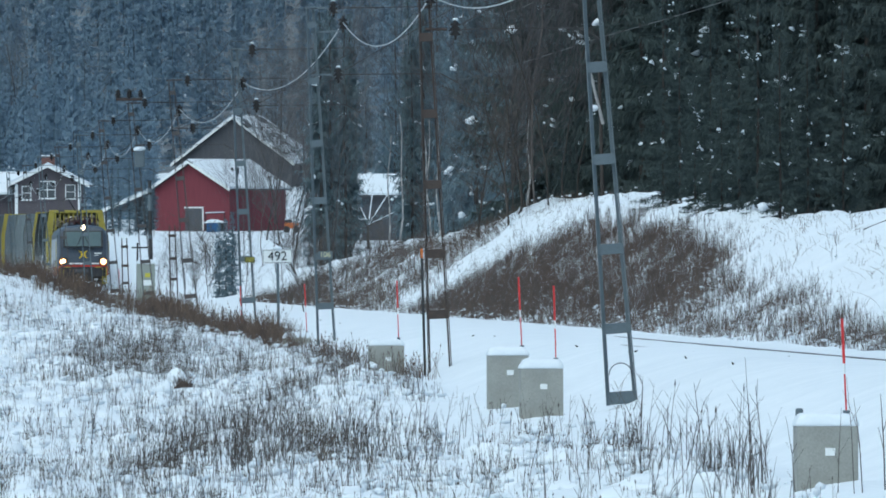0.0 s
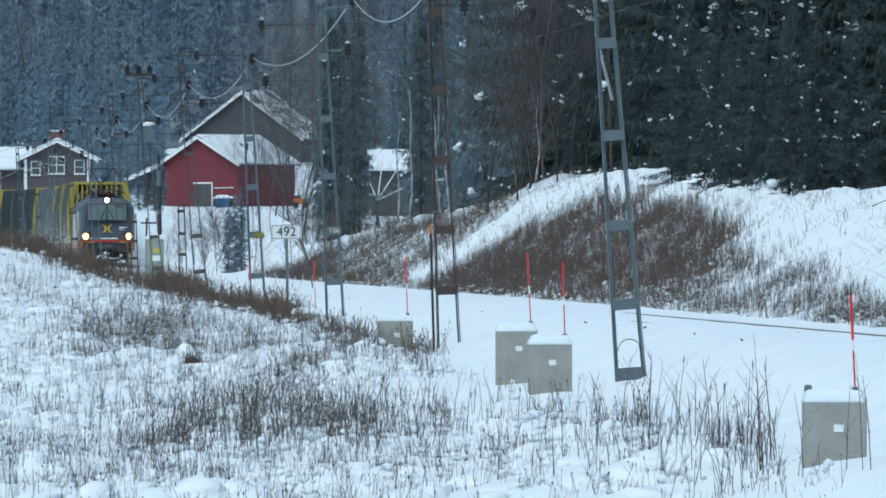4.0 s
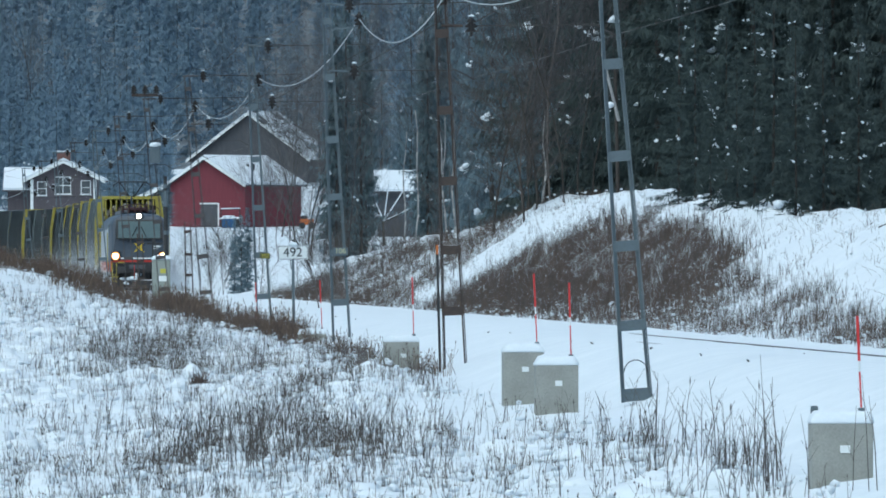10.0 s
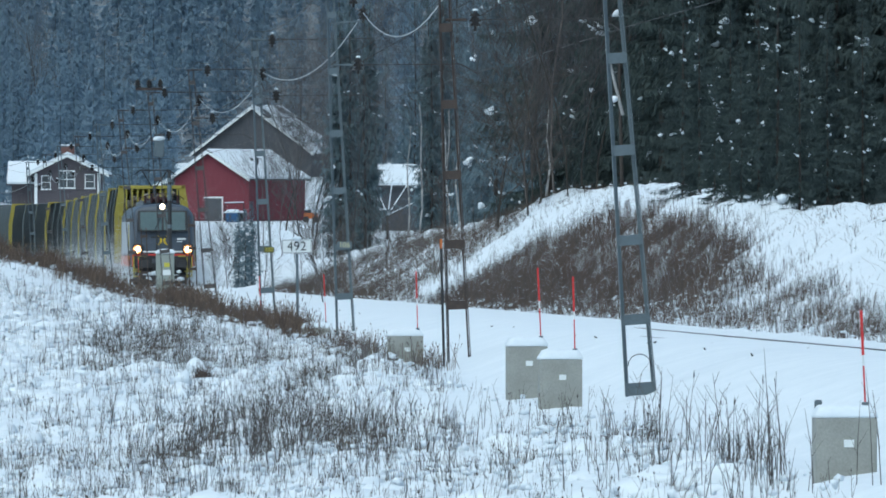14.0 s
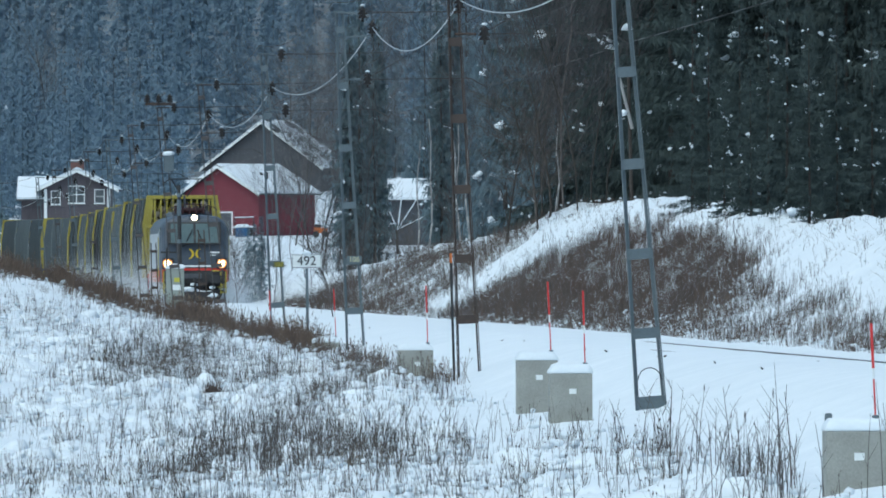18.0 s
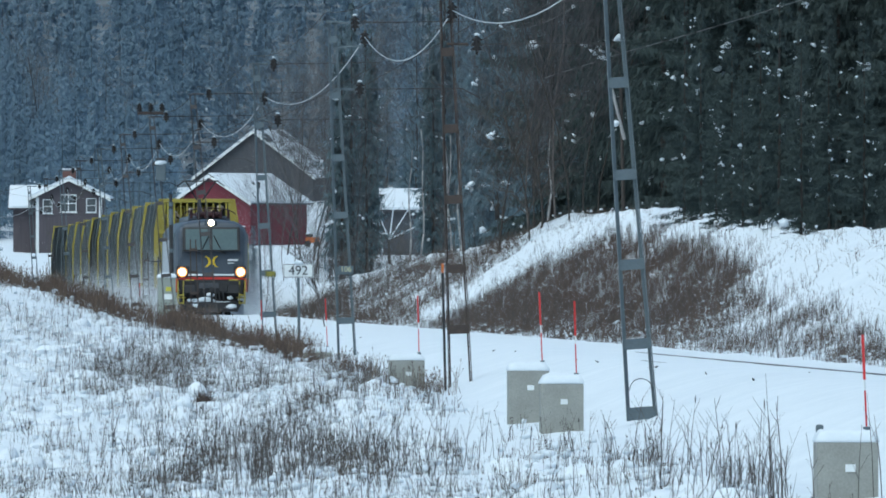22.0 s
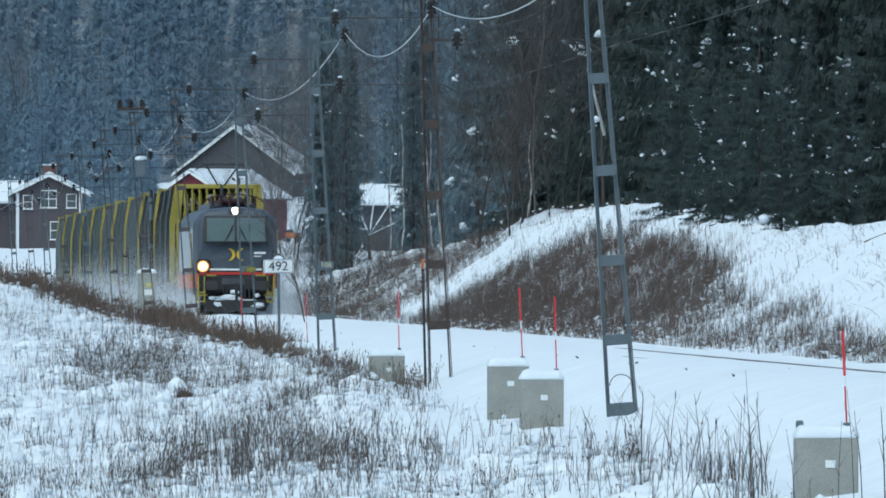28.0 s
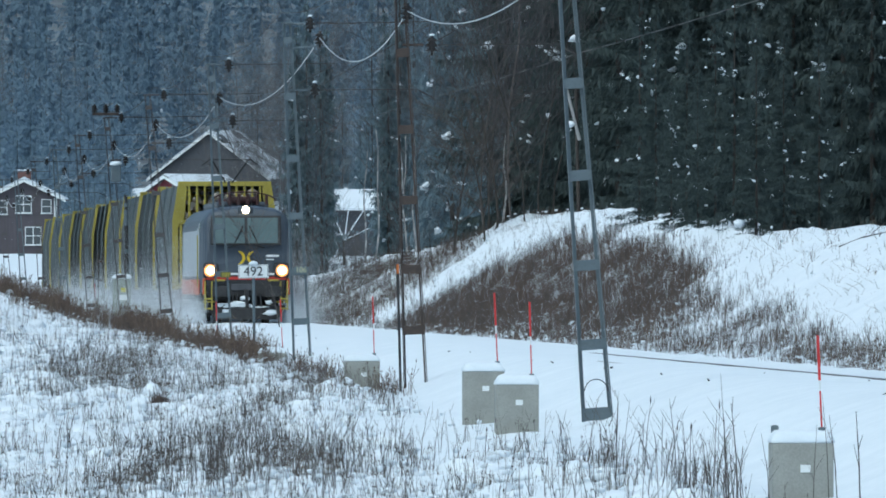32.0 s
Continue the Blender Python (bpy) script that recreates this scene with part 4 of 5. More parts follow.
def window(h, x, z, w, ht, bars=1):
    f = part("window", box(x, -0.04, z, w, 0.1, ht, 0.01), WHITE, h, "white-framed window")
    n = bars + 1
    pw = (w - 0.16 - 0.08 * bars) / n
    for i in range(n):
        for j in range(2):
            ph = (ht - 0.26) / 2
            part("pane", box(x - w / 2 + 0.08 + pw / 2 + i * (pw + 0.08), -0.085, z - ht / 2 + 0.09 + ph / 2 + j * (ph + 0.08), pw, 0.02, ph), WINDOWDARK, f)
    part("sill", box(x, -0.1, z - ht / 2 - 0.03, w + 0.15, 0.14, 0.06), WHITE, f)


house = gabled("house", "two-storey brown wooden house with white trim and a snowy roof", "house", -38.8, 1108, 2.6, 6.4, 9.5, 7.2, 8.75, 0, HAZEDBROWN, 0.9)
window(house, -0.05, 6.5, 1.6, 1.75, 1)
window(house, -2.1, 6.2, 0.95, 1.4, 0)
window(house, 2.2, 6.3, 1.0, 1.4, 0)
window(house, 0.9, 3.4, 1.6, 1.8, 1)
for x in (-3.1, 3.1):
    part("corner_board", box(x, -0.06, 3.55, 0.3, 0.12, 7.1, 0.01), WHITE, house, "white corner board")
ch = part("chimney", box(-0.1, 4.0, 9.3, 1.3, 0.8, 1.1, 0.02), BRICKRED, house, "red brick chimney")
part("snow_cap", box(-0.1, 4.0, 9.9, 1.35, 0.85, 0.14, 0.05), SNOW_CLUMP, ch)
wing = gabled("house_wing", "side wing of the brown house under thick snow", "house", -41.2, 1114, 2.6, 6.0, 3.2, 6.2, 7.9, 90, HAZEDBROWN, 0.6)
barn = gabled("barn", "falu-red wooden barn with a broad snowy roof and a grey door", "barn", -26.8, 1205, 5.35, 10.6, 9.2, 4.5, 7.25, -40, BARNRED, 0.5, off=-0.1)
d = part("door", box(0.3, -0.06, 1.2, 2.4, 0.12, 2.4, 0.02), DARKGREY, barn, "grey double door")
part("door_frame", box(0.3, -0.03, 2.48, 2.7, 0.1, 0.16, 0.01), WHITE, d)
part("door_frame", box(1.58, -0.03, 1.2, 0.16, 0.1, 2.4, 0.01), WHITE, d)
for x, h in ((2.2, 0.5), (3.0, 0.6)):
    part("roof_vent", bar((x, 4.0, 5.9), (x, 4.0, 6.5 + h * 0.4), 0.16, n=8), NEARBLACK, barn, "small dark roof vent")
# long low roof running down to the side, open beneath
shed = part("lean_to_roof", prism([(-5.4, 4.3), (-12.6, 2.05), (-12.6, 2.2), (-5.4, 4.45)], -0.5, 8.0), DARKGREY, barn, "low lean-to roof")
part("roof_snow", prism([(-5.5, 4.45), (-12.55, 2.2), (-12.5, 2.42), (-5.5, 4.7)], -0.45, 7.95), ROOF_SNOW, shed, "thick snow on the roof")
part("barge_board", prism([(-5.4, 4.2), (-12.6, 1.95), (-12.6, 2.22), (-5.4, 4.47)], -0.56, -0.5), WHITE, shed, "white barge board")
part("back_wall", prism([(-5.32, 0), (-12.4, 0), (-12.4, 2.05), (-5.32, 4.25)], 5.0, 5.2), DARKGREY, shed)
for x, h in ((-8.0, 3.4), (-10.3, 2.7), (-12.3, 2.1)):
    part("post", box(x, 0.0, h / 2, 0.18, 0.18, h, 0.02), DARKGREY, shed)
trailer = thing("trailer", "old farm trailer with a railed bed under snow", "trailer", pose(-24.1, 1196, 5.2, 0, 0, -8))
part("bed", box(0, 0, 0.85, 2.3, 1.4, 0.16, 0.03), DARKGREY, trailer)
part("snow_cover", snow_lid(2.4, 1.5, 0.22, 51), None, trailer, "snow on the bed", pose(0, 0, 0.93))
for x in (-1.0, 1.0):
    part("stake", bar((x, -0.65, 0.9), (x + 0.05, -0.65, 2.0), 0.05), NEARBLACK, trailer)
    part("wheel", bar((x * 0.7, -0.75, 0.4), (x * 0.7, -0.6, 0.4), 0.4, n=16), NEARBLACK, trailer)
part("rail", bar((-1.0, -0.65, 1.95), (1.05, -0.65, 2.0), 0.05), DARKRED, trailer)
part("rail_snow", bar((-1.0, -0.65, 2.03), (1.05, -0.65, 2.08), 0.06, n=8), SNOW_CLUMP, trailer)
hall = gabled("hall", "large dark grey hall with a steep partly snowy roof", "hall", -24.6, 1330, 8.0, 15.5, 6.5, 5.8, 11.0, -28, DARKGREY, 0.6, snow=PATCHY_SNOW)
gabled("outbuilding", "grey outbuilding under a thick white roof beside the wood", "outbuilding", -2.6, 1010, 3.8, 5.0, 4.6, 4.1, 5.5, 90, DARKGREY, 0.5)
cottage_b = gabled("cottage", "small brown cottage with a snowy roof", "cottage", -55.7, 1290, 16.4, 2.6, 3, 3.8, 5.2, -20, HAZEDBROWN, 0.5)
window(cottage_b, 0.4, 3.0, 0.9, 1.3, 0)
tub = thing("plastic_bin", "blue plastic bin standing by the barn door", "bin", pose(-24.3, 1194, 5.15))
part("bin_body", box(0, 0, 0.5, 1.4, 1.0, 1.0, 0.1), BLUETUB, tub)
part("snow_lid", snow_lid(1.5, 1.1, 0.35, 33), None, tub, "snow on the bin", pose(0, 0, 1.0))


# ---- trees ----
def rods(segs, n=3):
    """Vertices and faces of many tapered rods, each (a, b, radius at a, radius at b)."""
    if not segs:
        return np.zeros((0, 3)), np.zeros((0, 4), int)
    q = np.array([(*a, *b, r0, r1) for a, b, r0, r1 in segs])
    a, b, r0, r1 = q[:, 0:3], q[:, 3:6], q[:, 6], q[:, 7]
    d = b - a
    d /= np.maximum(1e-6, np.linalg.norm(d, axis=1, keepdims=True))
    ref = np.where(np.abs(d[:, 2:3]) < 0.9, np.array([[0, 0, 1.0]]), np.array([[1.0, 0, 0]]))
    s = np.cross(d, ref)
    s /= np.maximum(1e-6, np.linalg.norm(s, axis=1, keepdims=True))
    u = np.cross(s, d)
    t = 2 * np.pi * np.arange(n) / n
    ring = np.cos(t)[None, :, None] * s[:, None, :] + np.sin(t)[None, :, None] * u[:, None, :]
    v = np.concatenate([a[:, None, :] + ring * r0[:, None, None], b[:, None, :] + ring * r1[:, None, None]], 1).reshape(-1, 3)
    k = np.arange(n)
    f = np.stack([k, (k + 1) % n, n + (k + 1) % n, n + k], 1)
    faces = (np.arange(len(q)) * 2 * n)[:, None, None] + f[None]
    return v, faces.reshape(-1, 4)


def spruce_meshes(height, radius, whorls, per, sprays, seed, needle, snow, clumps=18, low=0.06, wood=True, big=1.0, dense=99, fat=1.0, stem=0.0085):
    r = random.Random(seed)
    trunk_rods = []
    z, prev = 0, (0, 0, -0.4)
    segs = 6
    for k in range(segs):
        nxt = (r.uniform(-0.05, 0.05), r.uniform(-0.05, 0.05), height * (k + 1) / segs)
        w = height * stem
        trunk_rods.append((prev, nxt, w * (1 - k / segs) + 0.02, w * (1 - (k + 1) / segs) + 0.015))
        prev = nxt
    cv, cf, twigs, clump_at = [], [], [], []
    for k in range(whorls):
        f = low + (1 - low) * (k + r.uniform(-0.3, 0.3)) / whorls
        reach = radius * (1 - f) ** 0.8 * (1 if f > 0.16 else 0.75) + 0.12
        for j in range(per):
            z = height * (f + r.uniform(-0.5, 0.5) * (1 - low) / whorls)
            a = r.uniform(0, 2 * math.pi)
            ln = reach * r.uniform(0.55, 1.15)
            droop = r.uniform(0.15, 0.5) * (1 - f * 0.7)
            pts = []
            for i in range(5):
                q = i / 4
                pts.append(Vector((math.cos(a) * ln * q, math.sin(a) * ln * q, z - droop * ln * q + 0.22 * ln * q * q)))
            if wood and z < dense:
                twigs.append((pts[0], pts[3], 0.022, 0.01))
            for s in range(sprays if z < dense else max(3, sprays // 4)):
                q = r.uniform(0.12, 1.0)
                i = min(3, int(q * 4))
                p = pts[i].lerp(pts[i + 1], q * 4 - i)
                out = a + r.choice((-1, 1)) * r.uniform(0.1, 1.3)
                sl = r.uniform(0.2, 0.55) * (1.2 - 0.5 * q) * big
                w = sl * r.uniform(0.06, 0.12) * fat
                dv = Vector((math.cos(out) * 0.8, math.sin(out) * 0.8, r.uniform(-1.5, 0.0)))
                sd = Vector((-math.sin(out), math.cos(out), r.uniform(-0.7, 0.7))) * w
                b = len(cv)
                tip = p + dv * sl + Vector((0, 0, -0.2 * sl))
                cv.extend((tuple(p + sd), tuple(tip), tuple(p - sd)))
                cf.append((b, b + 1, b + 2))
            if f < 0.8 and r.random() < clumps / (whorls * per):
                clump_at.append(pts[r.choice((2, 3, 4))] + Vector((0, 0, 0.05)))
    trunk = raw_mesh("trunk", *rods(trunk_rods, 8), BARK, True)
    lv, lf = rods(twigs)
    crown = bpy.data.meshes.new("crown")
    crown.from_pydata(cv + lv.tolist(), [], cf + (lf + len(cv)).tolist())
    crown.materials.append(needle)
    bm = bmesh.new()
    for i, c in enumerate(clump_at):
        for j in range(r.choice((1, 2, 3, 4))):
            t = blob(r.uniform(0.045, 0.14), seed * 31 + i * 5 + j, r.uniform(0.4, 0.9), 1, 0.9)
            off = Vector((r.gauss(0, 0.16), r.gauss(0, 0.16), r.gauss(0, 0.09)))
            t.transform(Matrix.Translation(c + off) @ pose(0, 0, 0, r.uniform(-35, 35), r.uniform(-35, 35), 0) @ Matrix.Diagonal((r.uniform(0.7, 1.7), r.uniform(0.7, 1.7), 1, 1)))
            join(bm, t)
    load = mesh_of(bm, "snow_load", snow, True)
    return trunk, crown, load


def tree(kind_meshes, names, label, category, m, group):
    t = thing(category.replace(" ", "_") + ("_tree" if "tree" not in category else ""), label, category, m, group)
    for nm, me in zip(names, kind_meshes):
        ob = part(nm, me, None, t)
        if nm == "snow_load":
            ob["kind"] = "stuff"
    return t


NEAR_SPRUCE = [spruce_meshes(17 + 2 * i, 3.1 + 0.25 * i, 46, 7, 56, 11 + i, NEEDLE, SNOW_CLUMP, 20, 0.02, True, 0.8, 12.5, 1.25, 0.0058) for i in range(4)]
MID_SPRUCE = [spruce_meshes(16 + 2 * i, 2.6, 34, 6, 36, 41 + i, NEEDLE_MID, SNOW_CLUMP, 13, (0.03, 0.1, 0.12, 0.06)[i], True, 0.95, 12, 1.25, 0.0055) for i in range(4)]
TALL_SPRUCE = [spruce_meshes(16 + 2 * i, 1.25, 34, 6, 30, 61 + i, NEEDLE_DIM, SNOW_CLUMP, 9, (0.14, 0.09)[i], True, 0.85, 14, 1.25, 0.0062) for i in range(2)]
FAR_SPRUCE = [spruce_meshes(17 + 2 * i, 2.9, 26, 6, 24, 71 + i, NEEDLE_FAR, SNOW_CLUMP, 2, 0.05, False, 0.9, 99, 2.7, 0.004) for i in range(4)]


def bare_meshes(height, seed, barkmat, twigmat, spread=0.5, depth=4, girth=0.0045):
    r = random.Random(seed)
    trunk_rods, twigs = [], []

    def grow(p, d, ln, rad, lev):
        n = 3 if lev else 7
        for i in range(n):
            q = (d + Vector((r.gauss(0, 0.1), r.gauss(0, 0.1), r.gauss(0, 0.05) + (0.05 if lev else 0)))).normalized()
            e = p + q * ln / n
            r1 = rad * (1 - 0.75 / n * (1 if lev else 1.0))
            if lev == 0:
                trunk_rods.append((p, e, rad, r1))
            else:
                twigs.append((p, e, rad, r1))
            if lev < depth and (lev or i >= 1):
                for c in range(3 if lev == 0 else 2):
                    a = r.uniform(0, 2 * math.pi)
                    side = Vector((math.cos(a), math.sin(a), 0))
                    nd = (q * (1 - spread * 0.5) + side * spread * r.uniform(0.7, 1.2)).normalized()
                    grow(p.lerp(e, r.random()), nd, ln * r.uniform(0.28, 0.5) if lev == 0 else ln * r.uniform(0.4, 0.7), max(0.006, rad * 0.42), lev + 1)
            p, d, rad = e, q, r1
    grow(Vector((0, 0, -0.3)), Vector((0, 0, 1)), height, height * girth, 0)
    return raw_mesh("trunk", *rods(trunk_rods, 7), barkmat, True), raw_mesh("crown", *rods(twigs), twigmat)


BIRCH = [bare_meshes(10 + 1.5 * i, 100 + i, BARK if i < 3 else BIRCHBARK, BRANCH, 0.42, 3, 0.0023) for i in range(4)]
FAR_BIRCH = [bare_meshes(13 + 2 * i, 120 + i, BARK, BRANCH_FAR, 0.4, 3) for i in range(3)]
SHRUB = [bare_meshes(2.6 + 0.6 * i, 140 + i, TWIG, TWIG, 0.6, 2, 0.006) for i in range(3)]

rt = random.Random(77)


def plant(kinds, names, label, category, x, y, group, smin=0.85, smax=1.2, z=None):
    t = tree(rt.choice(kinds), names, label, category, Matrix.Identity(4), group)
    s = rt.uniform(smin, smax)
    t.matrix_basis = pose(x, y, ground(x, y) - 0.1 if z is None else z, 0, 0, rt.uniform(0, 360)) @ Matrix.Diagonal((s, s, s * rt.uniform(0.92, 1.1), 1))
    return t


SN = ("trunk", "crown", "snow_load")
BN = ("trunk", "crown")


def px(fx, y):
    """x at depth y for a share fx of the view's half width."""
    return fx * 0.0393 * y


# dark spruces on top of the bank
for row, (ydep, cnt, lo, hi) in enumerate(((352, 9, 0.47, 1.25), (372, 10, 0.4, 1.3), (395, 10, 0.28, 1.3), (420, 12, 0.17, 1.35), (450, 5, 0.1, 0.5), (490, 5, 0.06, 0.45), (530, 5, 0.0, 0.4))):
    for i in range(cnt):
        y = ydep + rt.uniform(-9, 9)
        fx = lo + (hi - lo) * (i + rt.uniform(0.2, 0.8)) / cnt
        plant(NEAR_SPRUCE if y < 438 else MID_SPRUCE, SN, "dark green spruce with clumps of snow on its boughs", "spruce", px(fx, y), y, "spruces above the bank")
# young spruces whose lowest boughs lie on the crest
for x, y in ((6.25, 319), (6.62, 315), (6.85, 306), (7.15, 301), (7.3, 295), (7.65, 291), (7.95, 284), (8.35, 279), (9.2, 284), (9.8, 276)):
    plant(NEAR_SPRUCE, SN, "young dark spruce with its lowest boughs on the snow", "spruce", x * 0.977, y * 0.977, "spruces above the bank", 0.2, 0.32)
# middle distance
for ydep, cnt, lo, hi in ((600, 5, -0.27, 0.15), (640, 7, -0.24, 0.3), (700, 9, -0.28, 0.4), (780, 11, -0.28, 0.5), (860, 12, -0.25, 0.5), (930, 14, -0.3, 0.5), (1060, 16, -0.3, 0.5), (1180, 18, -0.25, 0.5)):
    for i in range(cnt):
        y = ydep + rt.uniform(-20, 20)
        fx = lo + (hi - lo) * (i + rt.uniform(0.1, 0.9)) / cnt
        if -0.225 < fx < -0.075 and y < 1005:
            continue
        plant(MID_SPRUCE, SN, "tall spruce with clumps of snow, needles paled for haze", "spruce", px(fx, y), y, "spruces behind the railway", 0.8, 1.15)
# far hillside: one joined wood
def joined_wood(name, label, spots, kinds, mats):
    store = []
    for kind in kinds:
        row = []
        for me in kind:
            v, size, idx = np.zeros(len(me.vertices) * 3, np.float32), np.zeros(len(me.polygons), np.int32), np.zeros(len(me.loops), np.int32)
            me.vertices.foreach_get("co", v)
            me.polygons.foreach_get("loop_total", size)
            me.loops.foreach_get("vertex_index", idx)
            row.append((v.reshape(-1, 3), size, idx))
        store.append(row)
    vs, sizes, loops, ids, base = [], [], [], [], 0
    for x, y, z, s, turn in spots:
        c, sn = math.cos(turn), math.sin(turn)
        m = np.array([[c, -sn, 0], [sn, c, 0], [0, 0, 1.0]]) * s
        for k, (v, size, idx) in enumerate(store[rt.randrange(len(store))]):
            vs.append(v @ m.T + np.array([x, y, z]))
            sizes.append(size)
            loops.append(idx + base)
            ids.append(np.full(len(size), k, np.int32))
            base += len(v)
    vs, sizes, loops, ids = np.concatenate(vs).astype(np.float32), np.concatenate(sizes), np.concatenate(loops), np.concatenate(ids)
    me = bpy.data.meshes.new(name)
    me.vertices.add(len(vs))
    me.vertices.foreach_set("co", vs.ravel())
    me.loops.add(len(loops))
    me.loops.foreach_set("vertex_index", loops)
    me.polygons.add(len(sizes))
    me.polygons.foreach_set("loop_start", np.concatenate([[0], np.cumsum(sizes)[:-1]]).astype(np.int32))
    for m in mats:
        me.materials.append(m)
    me.polygons.foreach_set("material_index", ids)
    me.update(calc_edges=True)
    return tagged(new(name, me), label, "spruce wood", kind="stuff")


spots = []
for row in range(9):
    ydep = 1345 + row * 55
    for i in range(31):
        y = ydep + rt.uniform(-25, 25)
        x = px(-1.2 + 1.75 * (i + rt.uniform(0, 1)) / 31, y)
        if y < 1362 and -37 < x < -12:
            continue
        spots.append((x, y, ground(x, y) - 0.1, rt.uniform(0.85, 1.35), rt.uniform(0, 6.28)))
for k in range(110):
    y = rt.uniform(1215, 1345)
    x = px(rt.uniform(-1.25, -0.66), y)
    spots.append((x, y, ground(x, y) - 0.1, rt.uniform(0.55, 0.95), rt.uniform(0, 6.28)))
joined_wood("far_wood", "dense spruce wood on the far hillside, coloured pale for haze", spots, FAR_SPRUCE, (HAZED_BARK, NEEDLE_FAR, SNOW_CLUMP))
for k in (-0.2, 0.4, 0.9, 1.3, 4.7, 5.2, 6):
    y = rt.uniform(520, 640)
    plant(TALL_SPRUCE, SN, "tall spruce with a bare lower trunk", "spruce", px(-0.26 + 0.037 * k + rt.uniform(-0.01, 0.01), y), y, "spruces behind the railway", 0.75, 1.0)
for k in range(8):
    y = 1165 + rt.uniform(-12, 12)
    plant(MID_SPRUCE, SN, "young spruce between the house and the barn", "spruce", -36.3 + k * 0.95, y, "spruces between the houses", 0.28, 0.42)
# thin trees before the side of the barn
for fx, y in ((-0.43, 720), (-0.405, 760), (-0.375, 700), (-0.355, 780), (-0.335, 740), (-0.45, 800)):
    plant(BIRCH, BN, "leafless birch with pale bark and fine twigs", "birch", px(fx, y), y, "bare trees before the barn", 0.65, 0.95)
# bare trees
for fx, y in ((0.18, 372), (0.21, 380), (-0.02, 560), (-0.06, 600), (0.05, 520), (0.11, 470), (0.19, 430), (0.03, 620), (0.3, 400), (0.16, 390), (0.24, 366), (0.27, 382), (0.3, 378), (0.15, 396)):
    plant(BIRCH, BN, "leafless birch with pale bark and fine twigs", "birch", px(fx, y), y, "bare trees above the bank", 0.8, 1.2)
for fx, y in ((-0.37, 800), (-0.335, 805), (-0.4, 1080), (-0.3, 1040), (-0.9, 1290), (-0.83, 1320), (-0.97, 1300), (-0.3, 1300), (-0.25, 1250),
              (-0.43, 1330), (-0.15, 1100), (-0.34, 980)):
    plant(FAR_BIRCH, BN, "distant leafless tree, coloured greyer for haze", "bare tree", px(fx, y), y, "bare trees behind the houses", 0.8, 1.25)
for fx, y in ((-0.49, 520), (-0.475, 523), (-0.505, 527)):
    plant(MID_SPRUCE[:1], SN, "young spruce beside the track", "spruce", px(fx, y), y, "spruces behind the railway", 0.22, 0.26)


WHITEBARK = material("white_birch_bark", (0.2, 0.19, 0.185), 0.8, 0, 0.3, 2, 15, 0.3, second=(0.4, 0.39, 0.38), stretch=(3, 3, 0.7))
ALDER = [bare_meshes(5.5 + i, 160 + i, BARK, TWIG, 0.75, 3, 0.009) for i in range(2)]
for x, y, turn in ((2.15, 364, 0), (2.5, 368, 90), (1.2, 372, 200)):
    plant(ALDER, BN, "dark spreading alder with bare limbs on the crest", "alder", x, y, "alders on the bank", 0.75, 1.0)
# slender white birch stems before the wood
for x, y, top, bend in ((-0.76, 468, 7.2, 0.06), (-0.5, 472, 7.7, -0.12), (-0.12, 470, 7.6, -0.1), (-1.9, 490, 8.2, 0.15), (-2.3, 500, 7.4, -0.1), (2.9, 385, 6.6, 0.05), (12.2, 372, 8.4, -0.1)):
    birch = thing("birch_tree", "slender white-stemmed birch before the dark wood", "birch", pose(x, y, ground(x, y) - 0.2), "white birches before the wood")
    hgt = top - ground(x, y)
    pts = [Vector((bend * math.sin(3 * q) + 0.05 * math.sin(11 * q + x), 0, hgt * q)) for q in np.linspace(0, 1, 8)]
    bm = bmesh.new()
    for i, (p, q) in enumerate(zip(pts, pts[1:])):
        bar(p, q, 0.05 - 0.005 * i, 0.045 - 0.005 * i, 7, bm)
    part("trunk", bm, WHITEBARK, birch, smooth=True)
    bm = bmesh.new()
    for i in range(9):
        p = pts[3 + i % 4]
        a = rt.uniform(0, 6.28)
        bar(p, p + Vector((0.5 * math.cos(a), 0.5 * math.sin(a), rt.uniform(0.3, 0.9))), 0.012, 0.005, 4, bm)
    part("crown", bm, BRANCH, birch)
# broken dead stem with snow caught on it
snag = thing("dead_snag", "broken pale dead trunk with snow caught on it", "dead tree", pose(5.05, 356, ground(5.05, 356) - 0.1))
part("stump", bar((0, 0, 0), (-0.1, 0, 4.6), 0.06, 0.05, 8), BARK, snag)
part("broken_top", bar((0.02, -0.05, 2.6), (-0.5, -0.2, 4.7), 0.055, 0.04, 8), WHITEBARK, snag, "pale bare wood")
part("snow_cap", mesh_of(blob(0.13, 8, 0.8), "snow_cap", SNOW_CLUMP, True), None, snag, m=pose(-0.26, -0.1, 3.1))
# snow-laden limbs before the outbuilding
bough = thing("snowy_bare_tree", "small bare tree with thick snow on its limbs", "bare tree", pose(-6.2, 940, ground(-6.2, 940) - 0.2))
part("trunk", bar((0, 0, 0), (-0.1, 0, 2.6), 0.14, 0.1, 8), BARK, bough)
for x1, z1 in ((1.6, 4.6), (-1.0, 4.3), (2.3, 3.2), (0.4, 5.2)):
    part("limb", bar((-0.1, 0, 2.0), (x1, 0, z1), 0.06, 0.03, 7), BARK, bough)
    part("snow_load", bar((0, -0.05, 2.2), (x1, -0.05, z1 + 0.08), 0.06, 0.045, 8), SNOW_CLUMP, bough, "snow lying along the limb")
machine = thing("orange_machine", "small orange farm machine standing in the snow", "machine", pose(-15.9, 1185, ground(-15.9, 1185) - 0.05))
